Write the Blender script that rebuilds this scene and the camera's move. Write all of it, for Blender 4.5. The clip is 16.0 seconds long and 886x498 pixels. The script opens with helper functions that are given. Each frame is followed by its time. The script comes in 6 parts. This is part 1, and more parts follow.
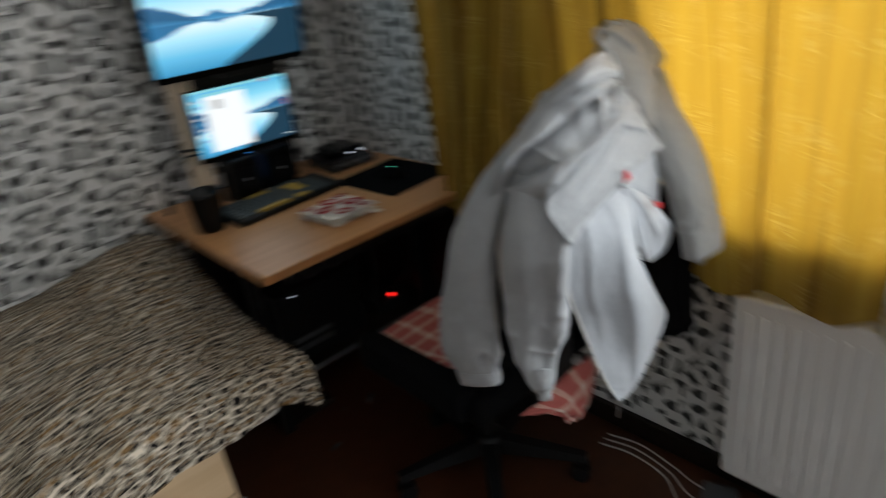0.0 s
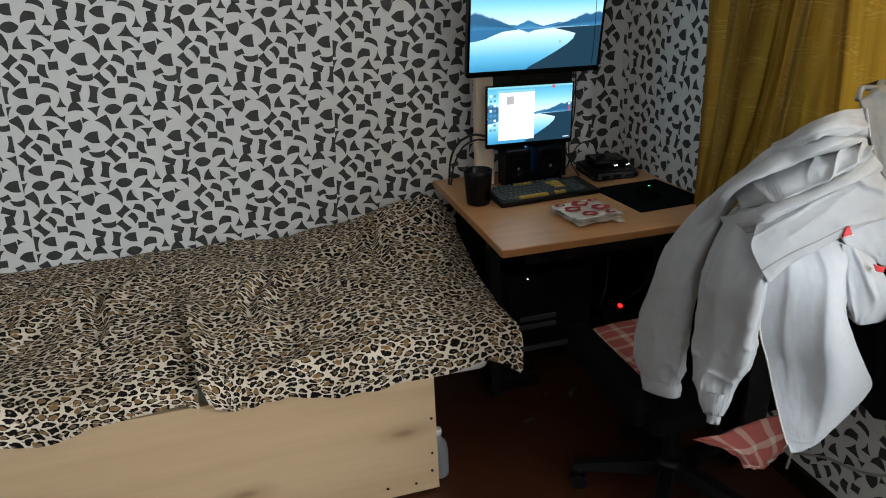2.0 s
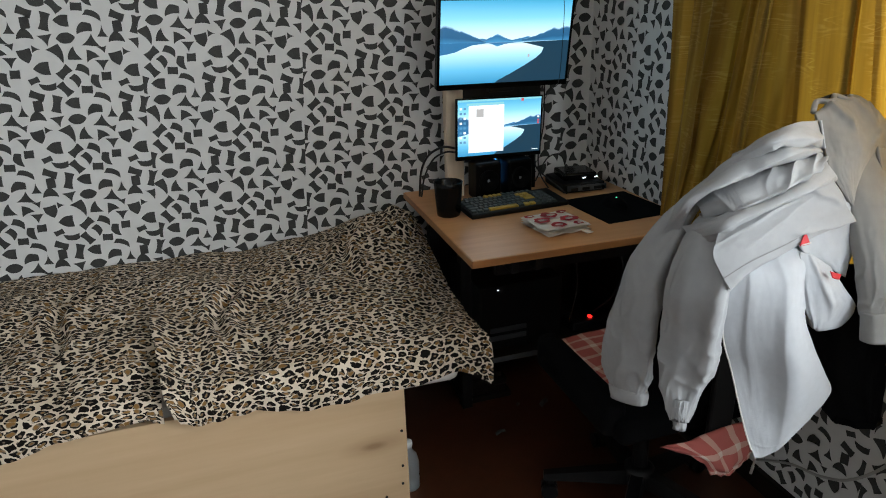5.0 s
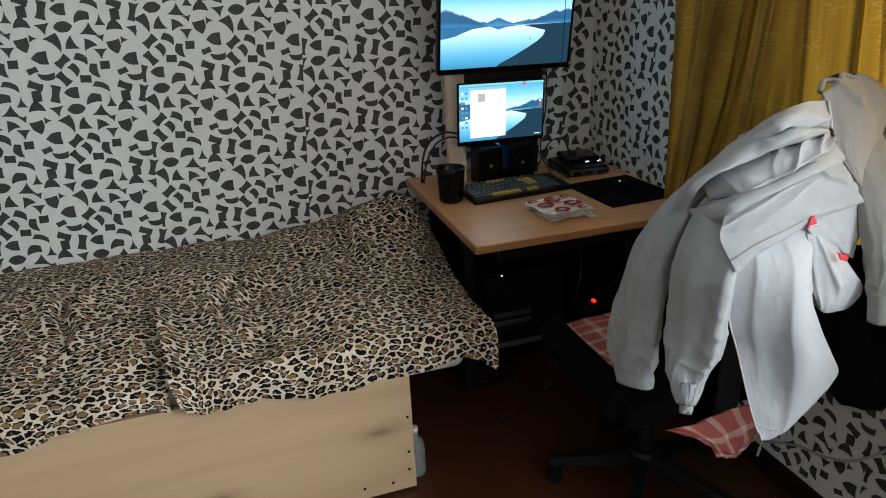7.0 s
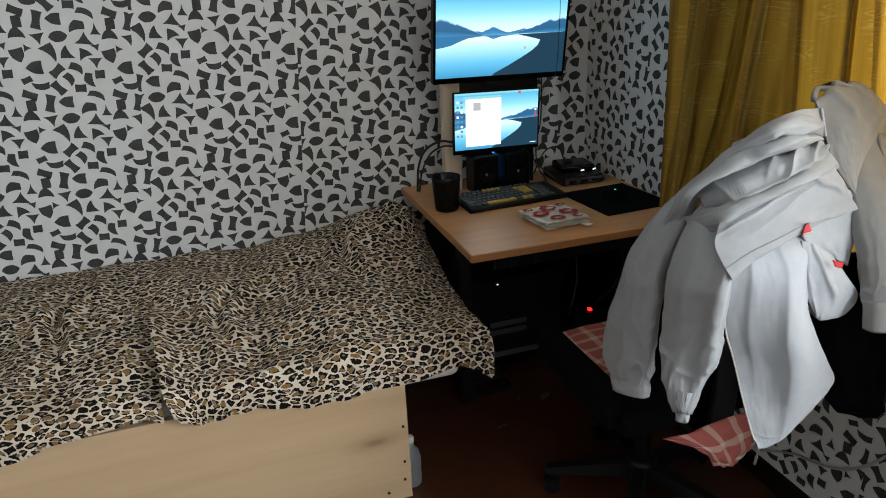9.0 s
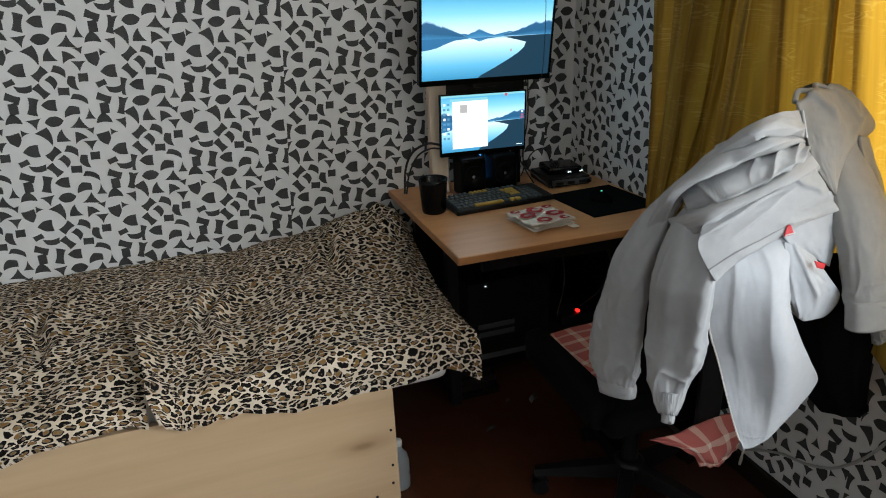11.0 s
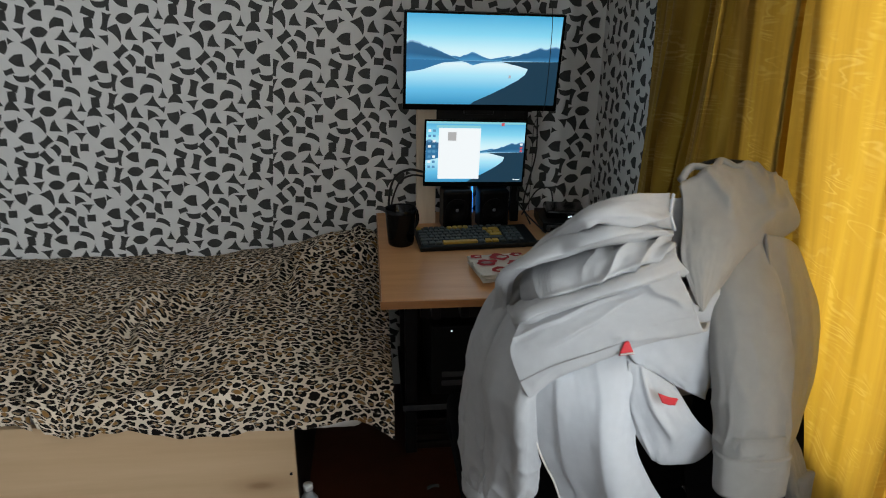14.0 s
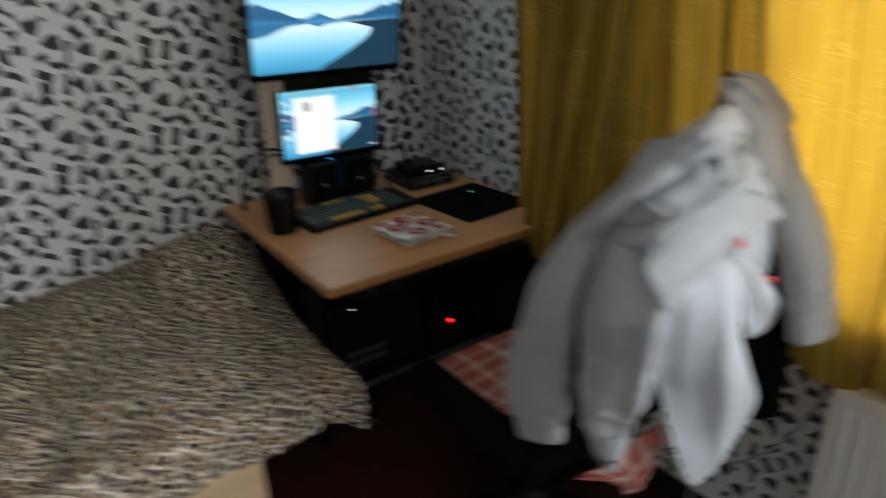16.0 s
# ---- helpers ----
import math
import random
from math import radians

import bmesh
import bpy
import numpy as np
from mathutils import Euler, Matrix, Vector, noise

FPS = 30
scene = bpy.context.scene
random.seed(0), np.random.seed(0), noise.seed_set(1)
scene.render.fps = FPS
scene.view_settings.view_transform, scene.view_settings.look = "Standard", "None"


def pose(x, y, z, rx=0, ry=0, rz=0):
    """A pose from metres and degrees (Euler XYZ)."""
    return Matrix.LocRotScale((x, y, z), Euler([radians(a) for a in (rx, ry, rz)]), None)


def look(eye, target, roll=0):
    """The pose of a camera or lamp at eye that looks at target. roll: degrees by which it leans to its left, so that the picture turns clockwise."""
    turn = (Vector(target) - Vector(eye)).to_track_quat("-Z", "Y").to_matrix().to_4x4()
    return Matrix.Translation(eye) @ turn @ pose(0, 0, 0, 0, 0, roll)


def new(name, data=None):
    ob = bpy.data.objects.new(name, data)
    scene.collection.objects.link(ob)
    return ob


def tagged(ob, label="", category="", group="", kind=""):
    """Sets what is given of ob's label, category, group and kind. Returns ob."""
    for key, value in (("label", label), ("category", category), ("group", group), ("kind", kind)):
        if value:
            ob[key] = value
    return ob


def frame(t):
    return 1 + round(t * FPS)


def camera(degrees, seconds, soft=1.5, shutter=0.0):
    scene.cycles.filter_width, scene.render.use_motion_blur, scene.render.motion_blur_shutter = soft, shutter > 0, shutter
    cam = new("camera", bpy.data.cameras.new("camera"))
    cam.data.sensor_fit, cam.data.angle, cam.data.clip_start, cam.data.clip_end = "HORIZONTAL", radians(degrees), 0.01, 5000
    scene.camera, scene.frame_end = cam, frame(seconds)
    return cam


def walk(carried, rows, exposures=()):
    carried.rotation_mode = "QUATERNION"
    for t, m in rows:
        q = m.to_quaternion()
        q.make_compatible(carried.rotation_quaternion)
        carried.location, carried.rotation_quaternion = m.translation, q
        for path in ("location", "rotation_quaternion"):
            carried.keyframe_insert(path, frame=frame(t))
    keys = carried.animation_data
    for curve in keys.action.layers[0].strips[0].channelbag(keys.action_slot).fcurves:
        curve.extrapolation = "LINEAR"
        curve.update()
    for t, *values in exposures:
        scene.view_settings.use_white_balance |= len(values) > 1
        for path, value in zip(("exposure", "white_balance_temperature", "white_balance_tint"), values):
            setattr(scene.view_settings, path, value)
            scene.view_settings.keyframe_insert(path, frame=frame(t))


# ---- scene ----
LAMP_CURTAIN, LAMP_OPEN, SCREEN = 33, 95, 1.22
cam = camera(68.9, 16.0, soft=1.0, shutter=0.9)
PATH = [
    (0, (-1.419, -2.217, 1.463), (-0.255, -0.832, 0.611), -7.7),
    (0.3, (-1.421, -2.31, 1.463), (-0.546, -0.706, 0.649), -4.6),
    (0.5, (-1.418, -2.362, 1.474), (-0.735, -0.674, 0.645), -4.9),
    (1, (-1.456, -2.428, 1.49), (-1.01, -0.628, 0.741), -4.2),
    (1.5, (-1.449, -2.449, 1.494), (-0.991, -0.658, 0.732), -3.4),
    (2, (-1.444, -2.458, 1.488), (-0.974, -0.665, 0.735), -2.5),
    (2.5, (-1.442, -2.469, 1.487), (-0.946, -0.681, 0.741), -2.4),
    (3, (-1.441, -2.473, 1.486), (-0.912, -0.682, 0.769), -2.1),
    (3.5, (-1.447, -2.465, 1.489), (-0.891, -0.681, 0.775), -1.7),
    (4, (-1.434, -2.466, 1.485), (-0.881, -0.679, 0.777), -1.9),
    (6.5, (-1.443, -2.463, 1.479), (-0.884, -0.693, 0.736), -1.3),
    (7, (-1.44, -2.458, 1.478), (-0.896, -0.688, 0.723), -2.5),
    (7.5, (-1.437, -2.452, 1.477), (-0.868, -0.685, 0.734), -2.2),
    (8, (-1.437, -2.457, 1.476), (-0.889, -0.678, 0.746), -2.8),
    (10.5, (-1.437, -2.456, 1.475), (-0.853, -0.688, 0.746), -2.1),
    (11, (-1.426, -2.457, 1.477), (-0.838, -0.689, 0.751), -2.5),
    (11.5, (-1.403, -2.41, 1.473), (-0.796, -0.661, 0.715), -2.3),
    (11.8, (-1.356, -2.327, 1.471), (-0.682, -0.607, 0.702), -0.1),
    (12, (-1.318, -2.260, 1.497), (-0.555, -0.590, 0.705), 2.1),
    (12.3, (-1.286, -2.178, 1.478), (-0.46, -0.562, 0.639), 3.2),
    (12.5, (-1.272, -2.148, 1.488), (-0.481, -0.520, 0.643), 2.3),
    (12.6, (-1.258, -2.139, 1.49), (-0.508, -0.49, 0.643), 1.5),
    (12.8, (-1.212, -2.144, 1.495), (-0.544, -0.449, 0.672), 0.1),
    (13, (-1.154, -2.19, 1.497), (-0.669, -0.403, 0.742), 0.0),
    (13.2, (-1.075, -2.235, 1.490), (-0.618, -0.439, 0.739), 1.8),
    (13.5, (-0.952, -2.297, 1.493), (-0.6, -0.477, 0.743), 2.3),
    (14, (-0.85, -2.377, 1.493), (-0.634, -0.514, 0.798), 0.9),
    (14.5, (-0.806, -2.386, 1.486), (-0.656, -0.522, 0.775), -1.2),
    (15, (-0.810, -2.318, 1.457), (-0.578, -0.503, 0.654), -1.6),
    (15.1, (-0.854, -2.297, 1.457), (-0.526, -0.497, 0.649), -0.6),
    (15.3, (-0.955, -2.276, 1.459), (-0.425, -0.490, 0.728), 1.0),
    (15.5, (-1.094, -2.246, 1.445), (-0.316, -0.537, 0.756), 3.9),
    (15.8, (-1.266, -2.201, 1.413), (-0.323, -0.62, 0.631), -3.1),
    (15.9, (-1.311, -2.168, 1.429), (-0.282, -0.639, 0.652), -1.7),
    (16, (-1.401, -2.127, 1.462), (-0.352, -0.615, 0.679), -1.8),
]
EXPOSURES = [(0, -0.22), (0.5, -0.12), (1.0, 0.0), (11, 0.0), (12, -0.1), (13.5, -0.28), (14.5, -0.42), (15.5, -0.48), (16, -0.18)]
walk(cam, [(t, look(eye, target, roll)) for t, eye, target, roll in PATH], EXPOSURES)

# ---- world and light ----
world = bpy.data.worlds.new("sky")
scene.world = world
world.use_nodes = True
wn = world.node_tree
sky = wn.nodes.new("ShaderNodeTexSky")
sky.sky_type, sky.sun_disc = "NISHITA", False
sky.sun_elevation, sky.sun_rotation = radians(38), radians(200)
wn.links.new(sky.outputs[0], wn.nodes["Background"].inputs[0])
wn.nodes["Background"].inputs[1].default_value = 0.12

sun = new("sun", bpy.data.lights.new("sun", "SUN"))
sun.data.energy, sun.data.angle, sun.data.color = 0.8, radians(12), (1.0, 0.96, 0.9)
sun.matrix_world = look((0, 0, 0), (0.35, 0.75, -0.65))


def window_lamp(name, y0, y1, z0, z1, x, watts, color):
    """An area lamp that stands in for the sky in a window's opening; it shines into the room."""
    data = bpy.data.lights.new(name, "AREA")
    data.shape, data.size, data.size_y, data.energy, data.color = "RECTANGLE", y1 - y0, z1 - z0, watts, color
    ob = new(name, data)
    ob.matrix_world = look((x, (y0 + y1) / 2, (z0 + z1) / 2), (x - 1, (y0 + y1) / 2, (z0 + z1) / 2))
    return ob


window_lamp("daylight_behind_curtain", -2.05, -1.32, 0.87, 2.12, 0.10, LAMP_CURTAIN, (1.0, 0.97, 0.92))
window_lamp("daylight_open_window", -3.92, -2.40, 0.87, 2.12, 0.10, LAMP_OPEN, (0.88, 0.955, 1.0))


# ---- materials ----
def material(name, color, rough=0.6, metal=0.0, vary=0.15, scale=40.0, bump=0.0, bump_scale=None, coat=0.0, spec=0.5, sheen=0.0, crease=0.0):
    """A plain surface with grain at two scales and fine relief."""
    m = bpy.data.materials.new(name)
    m.use_nodes = True
    nt = m.node_tree
    b = nt.nodes["Principled BSDF"]
    b.inputs["Roughness"].default_value, b.inputs["Metallic"].default_value = rough, metal
    b.inputs["Specular IOR Level"].default_value, b.inputs["Coat Weight"].default_value = spec, coat
    b.inputs["Sheen Weight"].default_value = sheen
    tc = nt.nodes.new("ShaderNodeTexCoord")
    n1, n2 = nt.nodes.new("ShaderNodeTexNoise"), nt.nodes.new("ShaderNodeTexNoise")
    n1.inputs["Scale"].default_value, n2.inputs["Scale"].default_value = scale, scale / 9
    n1.inputs["Detail"].default_value = n2.inputs["Detail"].default_value = 4
    for n in (n1, n2):
        nt.links.new(tc.outputs["Object"], n.inputs["Vector"])
    add = nt.nodes.new("ShaderNodeMath")
    add.operation = "ADD"
    nt.links.new(n1.outputs["Fac"], add.inputs[0])
    nt.links.new(n2.outputs["Fac"], add.inputs[1])
    ramp = nt.nodes.new("ShaderNodeMapRange")
    ramp.inputs["From Min"].default_value, ramp.inputs["From Max"].default_value = 0.6, 1.4
    ramp.inputs["To Min"].default_value, ramp.inputs["To Max"].default_value = 1 - vary, 1 + vary
    nt.links.new(add.outputs[0], ramp.inputs["Value"])
    mul = nt.nodes.new("ShaderNodeVectorMath")
    mul.operation = "SCALE"
    mul.inputs[0].default_value = color
    nt.links.new(ramp.outputs[0], mul.inputs["Scale"])
    nt.links.new(mul.outputs[0], b.inputs["Base Color"])
    if bump:
        n3 = nt.nodes.new("ShaderNodeTexNoise")
        n3.inputs["Scale"].default_value = bump_scale or scale * 3
        n3.inputs["Detail"].default_value = 5
        nt.links.new(tc.outputs["Object"], n3.inputs["Vector"])
        bp = nt.nodes.new("ShaderNodeBump")
        bp.inputs["Strength"].default_value, bp.inputs["Distance"].default_value = bump, 0.002
        nt.links.new(n3.outputs["Fac"], bp.inputs["Height"])
        nt.links.new(bp.outputs[0], b.inputs["Normal"])
        if crease:
            n4, bend = nt.nodes.new("ShaderNodeTexNoise"), nt.nodes.new("ShaderNodeBump")
            n4.noise_type = "RIDGED_MULTIFRACTAL"
            n4.inputs["Scale"].default_value, n4.inputs["Detail"].default_value, n4.inputs["Distortion"].default_value = 9.0, 3, 0.8
            nt.links.new(tc.outputs["Object"], n4.inputs["Vector"])
            bend.inputs["Strength"].default_value, bend.inputs["Distance"].default_value = crease, 0.006
            nt.links.new(n4.outputs["Fac"], bend.inputs["Height"])
            nt.links.new(bend.outputs[0], bp.inputs["Normal"])
    return m


def glow(name, color, strength):
    m = bpy.data.materials.new(name)
    m.use_nodes = True
    b = m.node_tree.nodes["Principled BSDF"]
    b.inputs["Base Color"].default_value = (0.01, 0.01, 0.01, 1)
    b.inputs["Roughness"].default_value = 0.3
    b.inputs["Emission Color"].default_value = (*color, 1)
    b.inputs["Emission Strength"].default_value = strength
    return m


def ramp_node(nt, stops):
    r = nt.nodes.new("ShaderNodeValToRGB")
    e = r.color_ramp.elements
    while len(e) < len(stops):
        e.new(0.5)
    for el, (p, c) in zip(e, stops):
        el.position, el.color = p, (*c, 1)
    return r


def glow_ramp(name, stops, strength):
    """A glowing picture area whose colour runs along the V of its UV map."""
    m = glow(name, (1, 1, 1), strength)
    nt = m.node_tree
    uv, sep = nt.nodes.new("ShaderNodeTexCoord"), nt.nodes.new("ShaderNodeSeparateXYZ")
    r = ramp_node(nt, stops)
    nt.links.new(uv.outputs["UV"], sep.inputs[0])
    nt.links.new(sep.outputs[1], r.inputs[0])
    nt.links.new(r.outputs[0], nt.nodes["Principled BSDF"].inputs["Emission Color"])
    return m


def leopard():
    """Printed cotton with leopard rosettes, laid out in metres on the UV map."""
    m = bpy.data.materials.new("leopard_cotton")
    m.use_nodes = True
    nt = m.node_tree
    N, L = nt.nodes.new, nt.links.new
    b = nt.nodes["Principled BSDF"]
    b.inputs["Roughness"].default_value = 0.85
    b.inputs["Specular IOR Level"].default_value = 0.12
    tc = N("ShaderNodeTexCoord")
    warp = N("ShaderNodeTexNoise")
    warp.inputs["Scale"].default_value, warp.inputs["Detail"].default_value = 45, 2
    L(tc.outputs["UV"], warp.inputs["Vector"])
    off = N("ShaderNodeVectorMath")
    off.operation = "MULTIPLY_ADD"
    off.inputs[1].default_value = (0.020, 0.014, 0)
    L(warp.outputs["Color"], off.inputs[0])
    L(tc.outputs["UV"], off.inputs[2])
    long = N("ShaderNodeVectorMath")
    long.operation = "MULTIPLY"
    long.inputs[1].default_value = (0.70, 1.22, 1)
    L(off.outputs[0], long.inputs[0])
    vor, net = N("ShaderNodeTexVoronoi"), N("ShaderNodeTexVoronoi")
    net.feature = "DISTANCE_TO_EDGE"
    for v in (vor, net):
        v.voronoi_dimensions = "2D"
        v.inputs["Scale"].default_value, v.inputs["Randomness"].default_value = 50, 1.0
        L(long.outputs[0], v.inputs["Vector"])
    brk, inner = N("ShaderNodeTexNoise"), N("ShaderNodeTexNoise")
    brk.inputs["Scale"].default_value, brk.inputs["Detail"].default_value = 90, 1
    inner.inputs["Scale"].default_value, inner.inputs["Detail"].default_value = 70, 0
    shift = N("ShaderNodeVectorMath")
    shift.inputs[1].default_value = (7.3, 2.1, 0)
    L(tc.outputs["UV"], shift.inputs[0])
    L(tc.outputs["UV"], brk.inputs["Vector"])
    L(shift.outputs[0], inner.inputs["Vector"])

    def math(op, a, c):
        n = N("ShaderNodeMath")
        n.operation = op
        for i, v in enumerate((a, c)):
            if isinstance(v, (int, float)):
                n.inputs[i].default_value = v
            else:
                L(v, n.inputs[i])
        return n.outputs[0]

    d = math("ADD", net.outputs["Distance"], math("MULTIPLY", math("SUBTRACT", brk.outputs["Fac"], 0.5), 0.62))
    d = math("SUBTRACT", d, math("MULTIPLY", math("MAXIMUM", math("SUBTRACT", vor.outputs["Distance"], 0.38), 0.0), 0.45))
    sep = N("ShaderNodeSeparateColor")
    L(vor.outputs["Color"], sep.inputs[0])
    size = math("MULTIPLY", math("SUBTRACT", sep.outputs[0], 0.50), 0.40)
    e = math("ADD", math("ADD", vor.outputs["Distance"], size), math("MULTIPLY", math("SUBTRACT", inner.outputs["Fac"], 0.5), 0.6))
    ring = ramp_node(nt, ((0.045, (0, 0, 0)), (0.10, (1, 1, 1))))
    L(d, ring.inputs[0])
    core = ramp_node(nt, ((0.06, (1, 1, 1)), (0.23, (0, 0, 0))))
    L(e, core.inputs[0])
    dark = math("MULTIPLY", ring.outputs[0], math("SUBTRACT", 1.0, math("MULTIPLY", core.outputs[0], 0.85)))
    tone = N("ShaderNodeTexNoise")
    tone.inputs["Scale"].default_value = 8
    L(tc.outputs["UV"], tone.inputs["Vector"])
    base = ramp_node(nt, ((0.3, (0.53, 0.435, 0.325)), (0.7, (0.70, 0.605, 0.49))))
    L(tone.outputs["Fac"], base.inputs[0])
    mix1, mix2 = N("ShaderNodeMix"), N("ShaderNodeMix")
    for mx in (mix1, mix2):
        mx.data_type = "RGBA"
    L(core.outputs[0], mix1.inputs[0])
    L(base.outputs[0], mix1.inputs[6])
    mix1.inputs[7].default_value = (0.25, 0.135, 0.042, 1)
    L(dark, mix2.inputs[0])
    L(mix1.outputs[2], mix2.inputs[6])
    mix2.inputs[7].default_value = (0.006, 0.0045, 0.004, 1)
    L(mix2.outputs[2], b.inputs["Base Color"])
    weave = N("ShaderNodeTexNoise")
    weave.inputs["Scale"].default_value = 600
    L(tc.outputs["UV"], weave.inputs["Vector"])
    bp = N("ShaderNodeBump")
    bp.inputs["Strength"].default_value, bp.inputs["Distance"].default_value = 0.2, 0.001
    L(weave.outputs["Fac"], bp.inputs["Height"])
    L(bp.outputs[0], b.inputs["Normal"])
    return m


def plaid():
    """Woven plaid: rose red squares crossed by off-white bands, on the UV map."""
    m = bpy.data.materials.new("rose_plaid")
    m.use_nodes = True
    nt = m.node_tree
    N, L = nt.nodes.new, nt.links.new
    b = nt.nodes["Principled BSDF"]
    b.inputs["Roughness"].default_value = 0.9
    tc, sep = N("ShaderNodeTexCoord"), N("ShaderNodeSeparateXYZ")
    L(tc.outputs["UV"], sep.inputs[0])
    bands = []
    for i, f in ((0, 13.0), (1, 13.0)):
        mu, fr, gt = N("ShaderNodeMath"), N("ShaderNodeMath"), N("ShaderNodeMath")
        mu.operation, fr.operation, gt.operation = "MULTIPLY", "FRACT", "GREATER_THAN"
        mu.inputs[1].default_value, gt.inputs[1].default_value = f, 0.74
        L(sep.outputs[i], mu.inputs[0])
        L(mu.outputs[0], fr.inputs[0])
        L(fr.outputs[0], gt.inputs[0])
        bands.append(gt.outputs[0])
    add = N("ShaderNodeMath")
    add.operation = "ADD"
    L(bands[0], add.inputs[0])
    L(bands[1], add.inputs[1])
    half = N("ShaderNodeMath")
    half.operation, half.inputs[1].default_value = "MULTIPLY", 0.5
    L(add.outputs[0], half.inputs[0])
    r = ramp_node(nt, ((0.0, (0.40, 0.10, 0.085)), (0.5, (0.52, 0.30, 0.25)), (1.0, (0.62, 0.50, 0.44))))
    L(half.outputs[0], r.inputs[0])
    n = N("ShaderNodeTexNoise")
    n.inputs["Scale"].default_value = 300
    L(tc.outputs["Object"], n.inputs["Vector"])
    bp = N("ShaderNodeBump")
    bp.inputs["Strength"].default_value, bp.inputs["Distance"].default_value = 0.5, 0.002
    L(n.outputs["Fac"], bp.inputs["Height"])
    L(bp.outputs[0], b.inputs["Normal"])
    L(r.outputs[0], b.inputs["Base Color"])
    return m


def curtain_cloth(name="gold_jacquard", sheer=0.13, shine=0.3):
    """Gold jacquard that lets light through, with woven wavy figures."""
    m = bpy.data.materials.new(name)
    m.use_nodes = True
    nt = m.node_tree
    N, L = nt.nodes.new, nt.links.new
    b = nt.nodes["Principled BSDF"]
    b.inputs["Roughness"].default_value = 0.75
    b.inputs["Sheen Weight"].default_value = shine
    b.inputs["Sheen Tint"].default_value = (1.0, 0.78, 0.35, 1)
    b.inputs["Specular IOR Level"].default_value = 0.08
    tc = N("ShaderNodeTexCoord")
    mp = N("ShaderNodeMapping")
    mp.inputs["Scale"].default_value = (5, 42, 1)
    L(tc.outputs["UV"], mp.inputs["Vector"])
    wv = N("ShaderNodeTexNoise")
    wv.inputs["Scale"].default_value, wv.inputs["Detail"].default_value, wv.inputs["Distortion"].default_value = 1.0, 1.5, 0.6
    L(mp.outputs[0], wv.inputs["Vector"])
    turns, sine = N("ShaderNodeMath"), N("ShaderNodeMath")
    turns.operation, sine.operation, turns.inputs[1].default_value = "MULTIPLY", "SINE", 48.0
    L(wv.outputs["Fac"], turns.inputs[0])
    L(turns.outputs[0], sine.inputs[0])
    fig = ramp_node(nt, ((0.0, (0, 0, 0)), (0.35, (0.15, 0.15, 0.15)), (1.0, (0.85, 0.85, 0.85))))
    L(sine.outputs[0], fig.inputs[0])
    spot = N("ShaderNodeTexNoise")
    spot.inputs["Scale"].default_value = 11
    L(tc.outputs["UV"], spot.inputs["Vector"])
    where = ramp_node(nt, ((0.46, (0, 0, 0)), (0.64, (1, 1, 1))))
    L(spot.outputs["Fac"], where.inputs[0])
    f = N("ShaderNodeMath")
    f.operation = "MULTIPLY"
    L(fig.outputs[0], f.inputs[0])
    L(where.outputs[0], f.inputs[1])
    front, back = N("ShaderNodeMix"), N("ShaderNodeMix")
    for mx, a, c in ((front, (0.29, 0.18, 0.032, 1), (0.42, 0.29, 0.085, 1)), (back, (0.80, 0.475, 0.048, 1), (0.90, 0.60, 0.11, 1))):
        mx.data_type = "RGBA"
        mx.inputs[6].default_value, mx.inputs[7].default_value = a, c
        L(f.outputs[0], mx.inputs[0])
    # upright streaks put the folds' dark lines and lit ridges into the colour
    ms, streak = N("ShaderNodeMapping"), N("ShaderNodeTexNoise")
    ms.inputs["Scale"].default_value = (15, 1.0, 1)
    streak.inputs["Scale"].default_value, streak.inputs["Detail"].default_value = 1.0, 4
    L(tc.outputs["UV"], ms.inputs["Vector"])
    L(ms.outputs[0], streak.inputs["Vector"])
    tint = ramp_node(nt, ((0.32, (0.36, 0.30, 0.26)), (0.5, (0.80, 0.76, 0.68)), (0.70, (1.15, 1.25, 1.0))))
    L(streak.outputs["Fac"], tint.inputs[0])
    for mx in (front, back):
        mul = N("ShaderNodeMix")
        mul.data_type, mul.blend_type, mul.inputs[0].default_value = "RGBA", "MULTIPLY", 1.0 if mx is front else 0.22
        L(mx.outputs[2], mul.inputs[6])
        L(tint.outputs[0], mul.inputs[7])
        if mx is front:
            L(mul.outputs[2], b.inputs["Base Color"])
        else:
            glowing = mul.outputs[2]
    tr = N("ShaderNodeBsdfTranslucent")
    L(glowing, tr.inputs["Color"])
    mix = N("ShaderNodeMixShader")
    mix.inputs[0].default_value = sheer
    L(b.outputs[0], mix.inputs[1])
    L(tr.outputs[0], mix.inputs[2])
    L(mix.outputs[0], nt.nodes["Material Output"].inputs["Surface"])
    bp = N("ShaderNodeBump")
    bp.inputs["Strength"].default_value, bp.inputs["Distance"].default_value = 0.3, 0.002
    L(f.outputs[0], bp.inputs["Height"])
    L(bp.outputs[0], b.inputs["Normal"])
    return m


